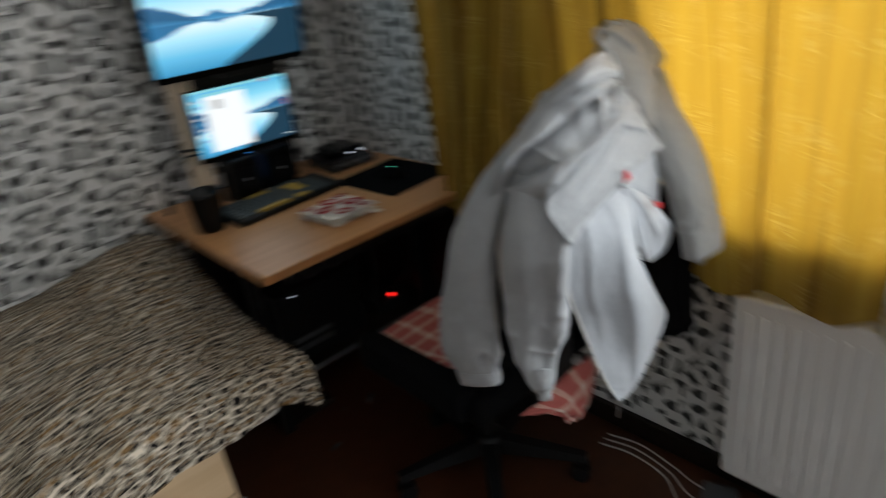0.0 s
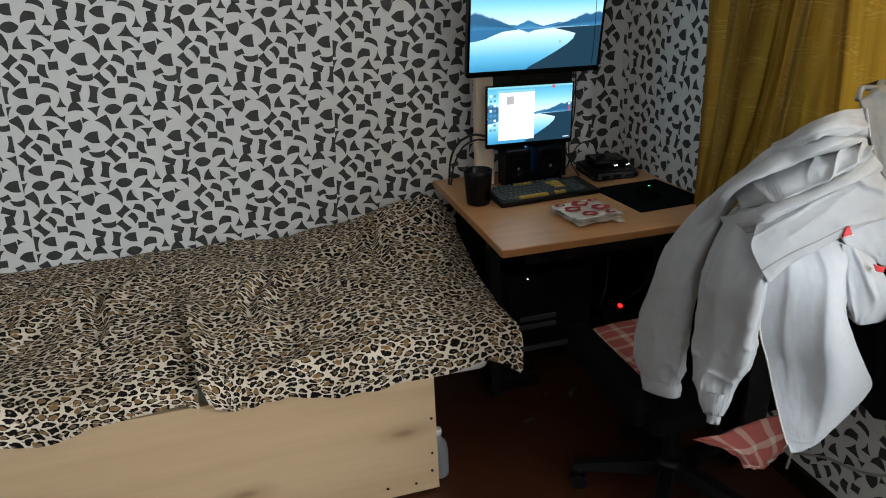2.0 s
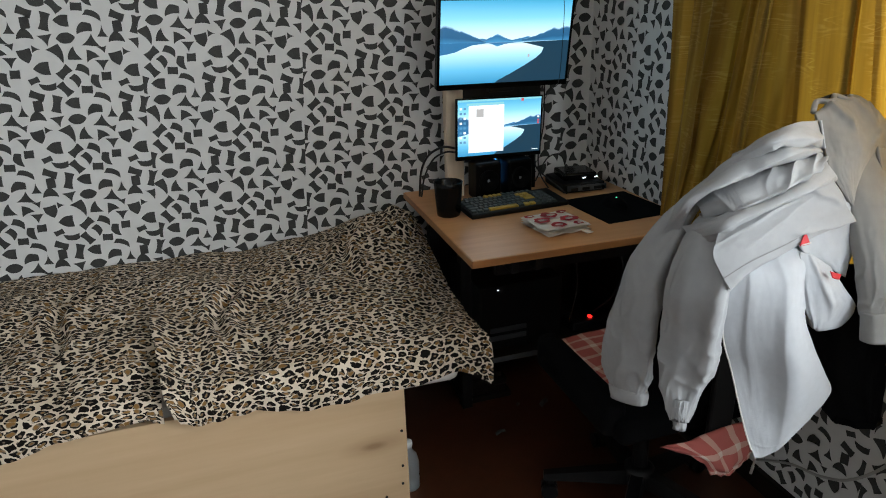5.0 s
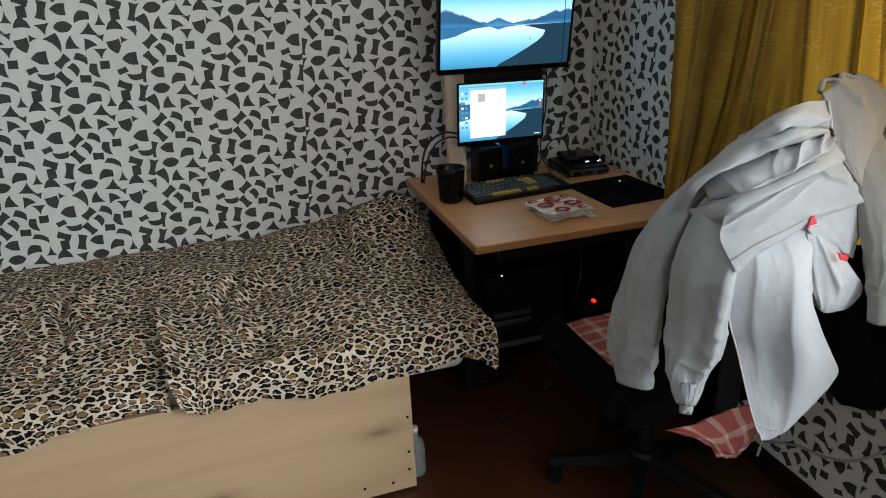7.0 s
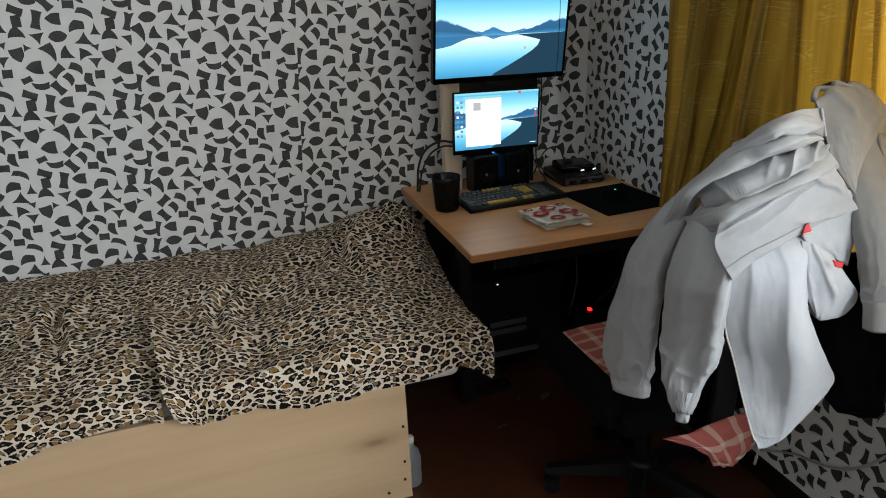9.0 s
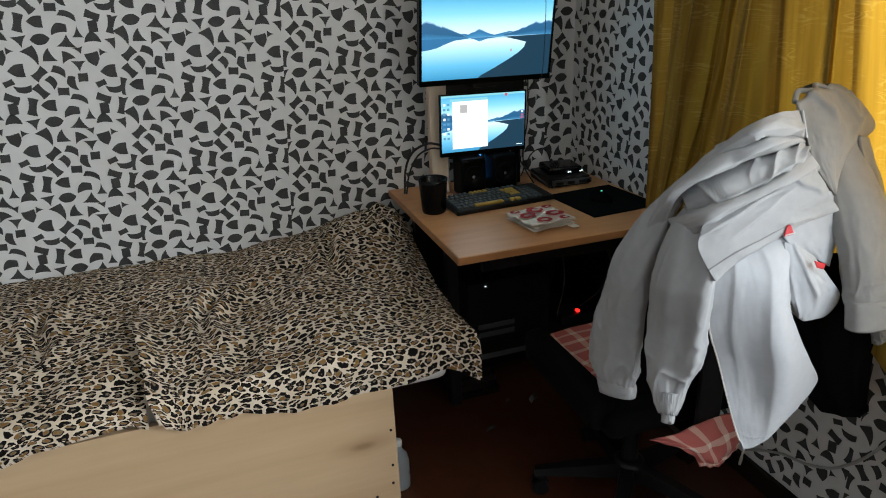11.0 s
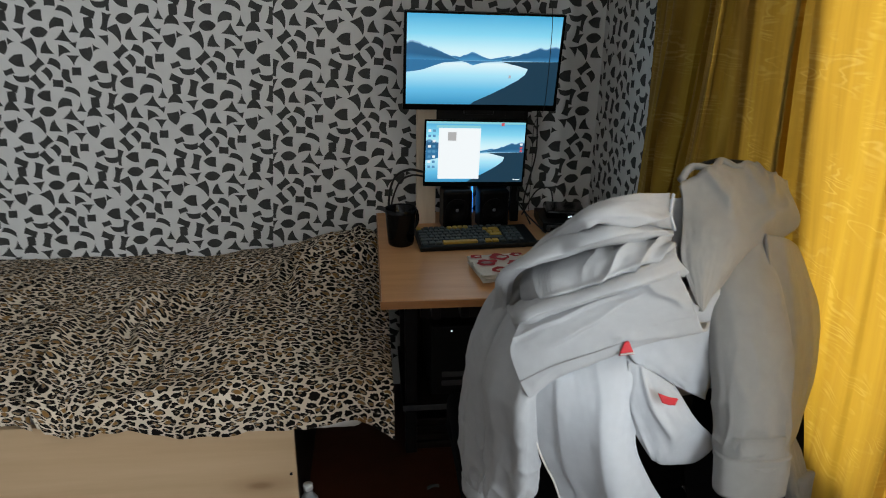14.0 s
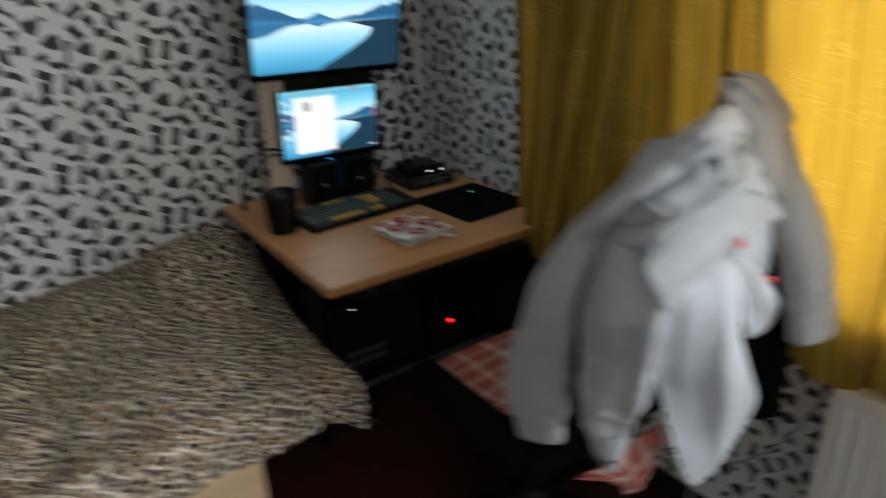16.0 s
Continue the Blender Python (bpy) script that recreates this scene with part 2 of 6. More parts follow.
def lace():
    m = bpy.data.materials.new("white_lace")
    m.use_nodes = True
    nt = m.node_tree
    N, L = nt.nodes.new, nt.links.new
    tc, vo = N("ShaderNodeTexCoord"), N("ShaderNodeTexVoronoi")
    vo.inputs["Scale"].default_value = 90
    L(tc.outputs["UV"], vo.inputs["Vector"])
    r = ramp_node(nt, ((0.2, (0.75, 0.75, 0.75)), (0.5, (0.2, 0.2, 0.2))))
    L(vo.outputs["Distance"], r.inputs[0])
    tp, tl, mix = N("ShaderNodeBsdfTransparent"), N("ShaderNodeBsdfTranslucent"), N("ShaderNodeMixShader")
    tl.inputs["Color"].default_value = (0.9, 0.9, 0.88, 1)
    L(r.outputs[0], mix.inputs[0])
    L(tl.outputs[0], mix.inputs[1])
    L(tp.outputs[0], mix.inputs[2])
    L(mix.outputs[0], nt.nodes["Material Output"].inputs["Surface"])
    return m


def wood(name, light, dark, along="X", scale=1.0, rough=0.5, knots=True):
    """Sawn or veneered wood: long grain, soft bands and a few knots."""
    m = bpy.data.materials.new(name)
    m.use_nodes = True
    nt = m.node_tree
    N, L = nt.nodes.new, nt.links.new
    b = nt.nodes["Principled BSDF"]
    b.inputs["Roughness"].default_value = rough
    tc, mp = N("ShaderNodeTexCoord"), N("ShaderNodeMapping")
    s = {"X": (1.2, 14, 14), "Y": (14, 1.2, 14), "Z": (14, 14, 1.2)}[along]
    mp.inputs["Scale"].default_value = [v * scale for v in s]
    L(tc.outputs["Object"], mp.inputs["Vector"])
    n1, n2 = N("ShaderNodeTexNoise"), N("ShaderNodeTexNoise")
    n1.inputs["Scale"].default_value, n1.inputs["Detail"].default_value, n1.inputs["Distortion"].default_value = 1.3, 6, 0.8
    n2.inputs["Scale"].default_value, n2.inputs["Detail"].default_value = 9, 8
    L(mp.outputs[0], n1.inputs["Vector"])
    L(mp.outputs[0], n2.inputs["Vector"])
    a = N("ShaderNodeMath")
    a.operation, a.inputs[1].default_value = "MULTIPLY_ADD", 0.35
    L(n2.outputs["Fac"], a.inputs[0])
    L(n1.outputs["Fac"], a.inputs[2])
    r = ramp_node(nt, ((0.45, dark), (0.85, light)))
    L(a.outputs[0], r.inputs[0])
    out = r.outputs[0]
    if knots:
        mk = N("ShaderNodeMapping")
        mk.inputs["Scale"].default_value = {"X": (1.5, 4.2, 4.2), "Y": (4.2, 1.5, 4.2), "Z": (4.2, 4.2, 1.5)}[along]
        L(tc.outputs["Object"], mk.inputs["Vector"])
        v = N("ShaderNodeTexVoronoi")
        v.inputs["Scale"].default_value = 1.15
        L(mk.outputs[0], v.inputs["Vector"])
        k = ramp_node(nt, ((0.03, (0.8, 0.8, 0.8)), (0.08, (0.3, 0.3, 0.3)), (0.2, (0, 0, 0))))
        L(v.outputs["Distance"], k.inputs[0])
        mx = N("ShaderNodeMix")
        mx.data_type = "RGBA"
        L(k.outputs[0], mx.inputs[0])
        L(out, mx.inputs[6])
        mx.inputs[7].default_value = (dark[0] * 0.5, dark[1] * 0.42, dark[2] * 0.35, 1)
        out = mx.outputs[2]
    L(out, b.inputs["Base Color"])
    bp = N("ShaderNodeBump")
    bp.inputs["Strength"].default_value, bp.inputs["Distance"].default_value = 0.15, 0.001
    L(n2.outputs["Fac"], bp.inputs["Height"])
    L(bp.outputs[0], b.inputs["Normal"])
    return m


WALLPAPER = material("grey_wallpaper", (0.69, 0.685, 0.67), 0.75, vary=0.07, scale=24, bump=0.15, bump_scale=500)
PRINT = material("dark_print", (0.040, 0.040, 0.038), 0.7, vary=0.45, scale=260, bump=0.1)
# grey of the unseen closing walls, set by the bounce light wanted
BOUNCEGREY = material("unseen_wall_grey", (0.44, 0.435, 0.425), 0.8, vary=0.1, scale=20)
PLASTER = material("white_plaster", (0.64, 0.635, 0.62), 0.9, vary=0.05, bump=0.2)
FLOOR = material("red_brown_floor_paint", (0.054, 0.017, 0.007), 0.36, vary=0.3, scale=18, bump=0.12, bump_scale=60)
# brown paint; on the boxes its near-black also holds the desk's shade
DARKWOOD = material("near_black_brown", (0.009, 0.006, 0.0045), 0.45, spec=0.2, vary=0.3, bump=0.1)
BLACK = material("black_plastic", (0.005, 0.005, 0.0055), 0.42, spec=0.25, vary=0.25, scale=80, bump=0.08, bump_scale=900)
MATTE = material("black_cloth", (0.003, 0.003, 0.0035), 0.95, spec=0.08, vary=0.3, scale=120, bump=0.4, bump_scale=700)
GLOSS = material("gloss_black", (0.003, 0.003, 0.0035), 0.16, vary=0.1, spec=0.2)
CHROME = material("steel", (0.50, 0.50, 0.51), 0.28, metal=1.0, vary=0.1)
SILVER = material("silver_plastic", (0.08, 0.083, 0.088), 0.4, metal=0.4, vary=0.1)
LEOPARD = leopard()
PLAID = plaid()
CURTAIN = curtain_cloth()
# dimmer copies of the gold cloth: shaded and half-lit parts of one curtain
SHADED = curtain_cloth("shaded_gold_jacquard", 0.035, 0.05)
HALFLIT = curtain_cloth("half_lit_gold_jacquard", 0.050, 0.08)
LACE = lace()
PLY = wood("pine_plywood", (0.60, 0.425, 0.255), (0.52, 0.355, 0.205), "X", 0.5, 0.5)
BOARD = wood("bare_pine", (0.72, 0.60, 0.46), (0.58, 0.45, 0.32), "Z", 1.0, 0.6)
DESKTOP = wood("beech_laminate", (0.68, 0.35, 0.150), (0.60, 0.29, 0.115), "X", 1.6, 0.32, knots=False)
EDGE = wood("beech_edging", (0.40, 0.185, 0.07), (0.30, 0.13, 0.045), "X", 1.6, 0.35, knots=False)
# paler, bluer copy of the jacket's cotton; window light is in its colour
LITCOTTON = material("lit_pale_cotton", (0.46, 0.478, 0.507), 0.9, vary=0.05, scale=70, bump=0.25, bump_scale=900, sheen=0.06, crease=0.08)
GREYCOTTON = material("grey_cotton", (0.360, 0.365, 0.374), 0.8, vary=0.08, scale=50, bump=0.25, bump_scale=650, sheen=0.05, crease=0.24)
GREYKNIT = material("warm_grey_sweatshirt", (0.275, 0.268, 0.26), 0.95, vary=0.09, scale=60, bump=0.35, bump_scale=900, sheen=0.1, crease=0.12)
LINING = material("cream_lining", (0.55, 0.48, 0.42), 0.9, vary=0.08, bump=0.2)
SEAM = material("stitching", (0.27, 0.265, 0.26), 0.9, vary=0.1)
NAPKIN = material("white_terry", (0.82, 0.765, 0.69), 0.9, vary=0.06, scale=90, bump=0.5, bump_scale=500)
RED = material("red_label", (0.55, 0.02, 0.03), 0.6, vary=0.1)
WHITECOTTON = material("off_white_cotton", (0.62, 0.585, 0.54), 0.9, vary=0.06, bump=0.3)
REDPRINT = material("red_print", (0.38, 0.022, 0.026), 0.85, vary=0.2)
KEYGREY = material("slate_keycap", (0.048, 0.060, 0.064), 0.5, vary=0.12)
KEYGOLD = material("ochre_keycap", (0.46, 0.29, 0.045), 0.5, vary=0.1)
ENAMEL = material("white_enamel", (0.78, 0.765, 0.75), 0.3, vary=0.04, scale=12, bump=0.05)
WHITEFRAME = material("white_pvc", (0.75, 0.75, 0.74), 0.35, vary=0.03)
CABLE = material("cable_rubber", (0.012, 0.012, 0.012), 0.5, vary=0.1)
PALECABLE = material("grey_cable", (0.42, 0.41, 0.39), 0.5, vary=0.1)
DUST = material("speaker_cone", (0.003, 0.003, 0.0035), 0.6, spec=0.12, vary=0.2)
CABINET = material("speaker_black", (0.0025, 0.0025, 0.003), 0.35, spec=0.12, vary=0.2)
CAP = material("metal_dust_cap", (0.35, 0.36, 0.38), 0.3, metal=0.8, vary=0.1)
REDLED = glow("red_switch_light", (1.0, 0.02, 0.015), 2.2)
GREENLED = glow("green_light", (0.1, 0.9, 0.55), 1.5)
BLUELED = glow("blue_light", (0.05, 0.35, 1.0), 2.5)
WHITELED = glow("white_light", (0.8, 0.9, 1.0), 1.6)


def clear(name, color, rough):
    m = bpy.data.materials.new(name)
    m.use_nodes = True
    b = m.node_tree.nodes["Principled BSDF"]
    b.inputs["Base Color"].default_value = (*color, 1)
    b.inputs["Roughness"].default_value, b.inputs["Transmission Weight"].default_value, b.inputs["IOR"].default_value = rough, 1.0, 1.45
    return m


GLASS = clear("window_glass", (0.95, 0.97, 0.97), 0.0)
PET = clear("clear_plastic", (0.85, 0.9, 0.92), 0.3)
PET.node_tree.nodes["Principled BSDF"].inputs["Transmission Weight"].default_value = 0.85


# ---- mesh helpers ----
def thing(name, at, label, category, group="", kind=""):
    ob = new(name)
    ob.location = at
    ob.empty_display_size = 0.05
    return tagged(ob, label, category, group, kind)


def part(name, bm, mat, parent, label="", smooth=False, kind=""):
    """Links a bmesh, given in world coordinates, as one mesh under a thing or a part."""
    me = bpy.data.meshes.new(name)
    bm.normal_update()
    bm.to_mesh(me)
    bm.free()
    me.materials.append(mat)
    for p in me.polygons:
        p.use_smooth = smooth
    ob = new(name, me)
    if parent is not None:
        ob.parent = parent
        ob.matrix_parent_inverse = Matrix.Translation(-parent.location)
    return tagged(ob, label, kind=kind)


def solo(name, bm, mat, label, category, group="", kind="", smooth=False):
    return tagged(part(name, bm, mat, None, smooth=smooth), label, category, group, kind)


def box(x0, x1, y0, y1, z0, z1, bevel=0.0, seg=2, turn=0.0, bm=None):
    bm = bm or bmesh.new()
    r = bmesh.ops.create_cube(bm, size=1.0)
    c = Vector(((x0 + x1) / 2, (y0 + y1) / 2, (z0 + z1) / 2))
    m = Matrix.Translation(c) @ Matrix.Rotation(radians(turn), 4, "Z") @ Matrix.Diagonal((x1 - x0, y1 - y0, z1 - z0, 1))
    bmesh.ops.transform(bm, matrix=m, verts=r["verts"])
    if bevel:
        edges = list({e for v in r["verts"] for e in v.link_edges})
        bmesh.ops.bevel(bm, geom=edges, offset=bevel, segments=seg, profile=0.5, affect="EDGES")
    return bm


def rod(p0, p1, r0, r1=None, seg=16, bm=None):
    bm = bm or bmesh.new()
    p0, p1 = Vector(p0), Vector(p1)
    d = p1 - p0
    m = Matrix.Translation((p0 + p1) / 2) @ d.to_track_quat("Z", "Y").to_matrix().to_4x4()
    bmesh.ops.create_cone(bm, cap_ends=True, segments=seg, radius1=r0, radius2=r0 if r1 is None else r1, depth=d.length, matrix=m)
    return bm


def lathe(profile, center, seg=32):
    """A turned body from (radius, height) steps."""
    bm = bmesh.new()
    rings = []
    for r, z in profile:
        rings.append([bm.verts.new((center[0] + r * math.cos(2 * math.pi * i / seg), center[1] + r * math.sin(2 * math.pi * i / seg), center[2] + z)) for i in range(seg)])
    for a, b in zip(rings, rings[1:]):
        for i in range(seg):
            bm.faces.new((a[i], a[(i + 1) % seg], b[(i + 1) % seg], b[i]))
    bm.faces.new(reversed(rings[0]))
    bm.faces.new(rings[-1])
    return bm


def spline(pts, n):
    """n points on a Catmull-Rom curve through pts."""
    P = [Vector(p) for p in pts]
    out = []
    for k in range(n):
        s = k / (n - 1) * (len(P) - 1)
        i = min(int(s), len(P) - 2)
        t = s - i
        p1, p2 = P[i], P[i + 1]
        p0 = P[i - 1] if i else p1 * 2 - p2
        p3 = P[i + 2] if i + 2 < len(P) else p2 * 2 - p1
        out.append(0.5 * ((2 * p1) + (p2 - p0) * t + (2 * p0 - 5 * p1 + 4 * p2 - p3) * t * t + (3 * p1 - p0 - 3 * p2 + p3) * t ** 3))
    return out


def wire(name, pts, radius, mat, parent=None, label="", category=""):
    """A cable along a smooth curve, as a mesh."""
    path = spline(pts, 8 * len(pts))
    bm = bmesh.new()
    rings = []
    for i, p in enumerate(path):
        d = (path[min(i + 1, len(path) - 1)] - path[max(i - 1, 0)]).normalized()
        a = d.orthogonal().normalized()
        b = d.cross(a)
        if rings:
            a = (last - d * last.dot(d)).normalized()
            b = d.cross(a)
        last = a
        rings.append([bm.verts.new(p + (a * math.cos(k * math.pi / 4) + b * math.sin(k * math.pi / 4)) * radius) for k in range(8)])
    for a, b in zip(rings, rings[1:]):
        for k in range(8):
            bm.faces.new((a[k], a[(k + 1) % 8], b[(k + 1) % 8], b[k]))
    bm.faces.new(reversed(rings[0]))
    bm.faces.new(rings[-1])
    ob = part(name, bm, mat, parent, label, smooth=True)
    return tagged(ob, label, category)


def sheet(rows, nu, nv, thick, fold=None, uvscale=None):
    """A cloth panel through a grid of control places; fold(u, v) lifts it along its normal, thick gives it two faces and a rim."""
    cols = [spline(r, nu) for r in rows]
    grid = [spline([c[i] for c in cols], nv) for i in range(nu)]
    def normal(i, j):
        a = grid[min(i + 1, nu - 1)][j] - grid[max(i - 1, 0)][j]
        b = grid[i][min(j + 1, nv - 1)] - grid[i][max(j - 1, 0)]
        n = a.cross(b)
        return n.normalized() if n.length > 1e-9 else Vector((0, -1, 0))
    N = [[normal(i, j) for j in range(nv)] for i in range(nu)]
    if N[nu // 2][nv // 2].y > 0:
        N = [[-n for n in row] for row in N]
    if fold:
        grid = [[grid[i][j] + N[i][j] * fold(i / (nu - 1), j / (nv - 1)) for j in range(nv)] for i in range(nu)]
    bm = bmesh.new()
    uv = bm.loops.layers.uv.new("UVMap")
    front = [[bm.verts.new(grid[i][j]) for j in range(nv)] for i in range(nu)]
    back = [[bm.verts.new(grid[i][j] - N[i][j] * thick) for j in range(nv)] for i in range(nu)]
    su, sv = uvscale or (1, 1)
    def quad(a, b, c, d, ij):
        f = bm.faces.new((a, b, c, d))
        for l, (i, j) in zip(f.loops, ij):
            l[uv].uv = (su * i / (nu - 1), sv * j / (nv - 1))
    for i in range(nu - 1):
        for j in range(nv - 1):
            ij = ((i, j), (i + 1, j), (i + 1, j + 1), (i, j + 1))
            quad(front[i][j], front[i + 1][j], front[i + 1][j + 1], front[i][j + 1], ij)
            quad(back[i][j + 1], back[i + 1][j + 1], back[i + 1][j], back[i][j], ij[::-1])
    for j in range(nv - 1):
        for i, s in ((0, 1), (nu - 1, -1)):
            q = (front[i][j], front[i][j + 1], back[i][j + 1], back[i][j])
            quad(*(q if s > 0 else q[::-1]), ((i, j),) * 4)
    for i in range(nu - 1):
        for j, s in ((0, -1), (nv - 1, 1)):
            q = (front[i][j], front[i + 1][j], back[i + 1][j], back[i][j])
            quad(*(q if s > 0 else q[::-1]), ((i, j),) * 4)
    bmesh.ops.recalc_face_normals(bm, faces=bm.faces)
    return bm


def sleeve(path, sizes, turn, n=70, seg=72, fold=0.004, seed=0.0, gather=0.0):
    """A cloth tube: centres, (half width, half depth) at each, the width's bearing in degrees or its direction; creases run across and along it."""
    c = spline(path, n)
    s = spline([(a, b, 0) for a, b in sizes], n)
    side = Vector(turn) if isinstance(turn, tuple) else Vector((math.cos(radians(turn)), math.sin(radians(turn)), 0))
    bm = bmesh.new()
    rings = []
    for k in range(n):
        along = (c[min(k + 1, n - 1)] - c[max(k - 1, 0)]).normalized()
        w = (side - along * side.dot(along)).normalized()
        d = along.cross(w)
        ring = []
        for i in range(seg):
            a = 2 * math.pi * i / seg
            p = c[k] + w * s[k].x * math.cos(a) + d * s[k].y * math.copysign(abs(math.sin(a)) ** 0.6, math.sin(a))
            out = (w * math.cos(a) * s[k].y + d * math.sin(a) * s[k].x).normalized()
            run = k / n * len(path)
            h = 1.5 * noise.noise(Vector((math.cos(a) * 1.1 + seed, math.sin(a) * 1.1, run * 0.22)))
            slant = Vector((math.cos(a) * 1.5 + run * 0.35 + seed, math.sin(a) * 1.5, run * 1.05))
            h += (0.12 + 0.75 * (k / n) ** 2) * (1 - min(1.0, 2.2 * abs(noise.noise(slant)))) ** 2 - 0.2
            h += 0.12 * (1 - min(1.0, 3 * abs(noise.noise(slant * 2.3)))) ** 2 * (k / n)
            near = max(0.0, (k / (n - 1) - 0.80) / 0.20) ** 1.5
            ripple = gather * near * (math.sin(a * 19 + seed) + 0.5 * math.sin(a * 31))
            ring.append(bm.verts.new(p + out * (fold * h * min(1, k / 4) * (1 - 0.8 * near) + ripple)))
        rings.append(ring)
    for a, b in zip(rings, rings[1:]):
        for i in range(seg):
            bm.faces.new((a[i], a[(i + 1) % seg], b[(i + 1) % seg], b[i]))
    # the open end turns in on itself
    inner = [bm.verts.new(c[-1] + (v.co - c[-1]) * 0.86 + Vector((0, 0, 0.012))) for v in rings[-1]]
    deep = [bm.verts.new(c[-1] + (v.co - c[-1]) * 0.8 + Vector((0, 0, 0.05))) for v in rings[-1]]
    for a, b in ((rings[-1], inner), (inner, deep)):
        for i in range(seg):
            bm.faces.new((a[i], a[(i + 1) % seg], b[(i + 1) % seg], b[i]))
    bm.faces.new(deep)
    bm.faces.new(reversed(rings[0]))
    bmesh.ops.recalc_face_normals(bm, faces=bm.faces)
    return bm

# ---- the room ----
RX, RY, RZ = -3.45, -4.3, 2.5  # far corner of the room; the corner by the desk is at 0, 0
OPEN = (-4.0, -1.30, 0.845, 2.14)  # window opening: y from, y to, z from, z to


def structure(name, bm, mat, label, category):
    return solo(name, bm, mat, label, category, kind="structure")


floor = structure("floor", box(RX - 0.2, 0.35, RY - 0.2, 0.2, -0.12, 0.0), FLOOR, "red-brown painted wooden floor, dark and worn", "floor")
structure("ceiling", box(RX - 0.2, 0.35, RY - 0.2, 0.2, RZ, RZ + 0.1), PLASTER, "plain white ceiling", "ceiling")
wall_north = structure("wall_north", box(RX - 0.15, 0.35, 0.0, 0.15, 0.0, RZ), WALLPAPER, "light grey wallpaper with dark leaf-shaped print", "wall")
# unseen walls that close the room and tune its fill light
structure("wall_west", box(RX - 0.15, RX, RY, 0.0, 0.0, RZ), BOUNCEGREY, "unseen plain wall, its grey set for bounce light", "wall")
structure("wall_south", box(RX - 0.15, 0.35, RY - 0.15, RY, 0.0, RZ), BOUNCEGREY, "unseen plain wall, its grey set for bounce light", "wall")
bm = box(0.0, 0.35, OPEN[1], 0.0, 0.0, RZ)
box(0.0, 0.35, OPEN[0], OPEN[1], 0.0, OPEN[2], bm=bm)
box(0.0, 0.35, OPEN[0], OPEN[1], OPEN[3], RZ, bm=bm)
box(0.0, 0.35, RY, OPEN[0], 0.0, RZ, bm=bm)
wall_east = structure("wall_east", bm, WALLPAPER, "light grey wallpaper with dark print beside the window", "wall")
structure("baseboard", box(-0.022, 0.0, RY, 0.0, 0.0, 0.07, 0.004), DARKWOOD, "dark brown painted skirting board along the floor", "baseboard")

# printed wallpaper figures: kind, place in the repeat, half length and half width in mm, bearing
FIGURES_A = [
    ("shield", 0.487, 0.877, 24, 14, 180), ("eye", 0.501, 0.672, 26, 16, 6), ("arc", 0.823, 0.953, 25, 12, -14), ("leaf", 0.716, 0.782, 26, 17, 35), ("tri", 0.779, 0.640, 23, 23, 86), ("tri", 0.911, 0.755, 22, 13, 90),
    ("block", 0.089, 0.835, 13, 18, 0), ("quad", 0.298, 0.861, 27, 14, 84), ("tri", 0.285, 0.651, 21, 18, -80), ("dome", 0.064, 0.690, 23, 19, 2), ("horn", 0.374, 0.488, 34, 17, -62), ("horn", 0.573, 0.475, 24, 17, 92),
    ("horn", 0.762, 0.457, 22, 16, -3), ("tri", 0.889, 0.559, 16, 10, 165),
]
FIGURES_B = [
    ("shield", 0.041, 0.454, 24, 16, -75), ("tri", 0.153, 0.530, 14, 10, 0), ("shield", 0.206, 0.299, 26, 16, 184), ("quad", 0.432, 0.260, 22, 13, 49), ("arc", 0.641, 0.294, 20, 15, -16), ("arc", 0.547, 0.163, 18, 15, -42),
    ("leaf", 0.789, 0.152, 24, 15, 118), ("block", 0.899, 0.220, 14, 13, -6), ("tri", 0.873, 0.370, 20, 17, -88), ("block", 0.661, 0.047, 16, 12, -8), ("quad", 0.418, 0.050, 22, 13, -43), ("block", 0.092, 0.147, 15, 9, 16),
    ("arc", 0.238, 0.084, 24, 13, 191), ("block", 0.094, -0.037, 21, 12, -28),
]
REPEAT = (0.266, 0.260)
KINDS = {
    "eye": (((-1, 0), (-0.4, -0.8), (0.4, -0.75), (1, 0.05), (0.35, 0.8), (-0.4, 0.75)), (0.08, 0.05, 0.08, 0.08, 0.05, 0.08)),
    "shield": (((1, 0), (0.2, 0.9), (-0.72, 1), (-0.72, -1), (0.2, -0.9)), (0.05, 0.04, -0.04, 0.04, 0.05)),
    "tri": (((1, 0), (-0.6, 1), (-0.6, -1)), (-0.08, -0.02, -0.08)),
    "horn": (((1, 0), (-0.6, 1), (-0.6, -1)), (0.11, 0.0, -0.11)),
    "leaf": (((-1, 0), (0.55, -0.8), (1, 0.1), (0.3, 1)), (-0.09, 0.04, 0.05, 0.14)),
    "quad": (((1, 0.75), (-0.85, 1), (-1, -0.75), (0.85, -1)), (-0.09, 0.02, -0.09, 0.02)),
    "arc": (((1, -0.8), (0.75, 0.45), (-0.8, 0.75), (-1, -0.45)), (0.05, 0.13, -0.03, -0.11)),
    "dome": (((-1, -0.5), (1, -0.5), (0.25, 0.8), (-0.25, 0.8)), (-0.08, 0.10, 0.04, 0.10)),
    "block": (((0.85, 1), (-1, 0.7), (-0.85, -1), (1, -0.7)), (-0.05, 0.02, -0.05, 0.02)),
}


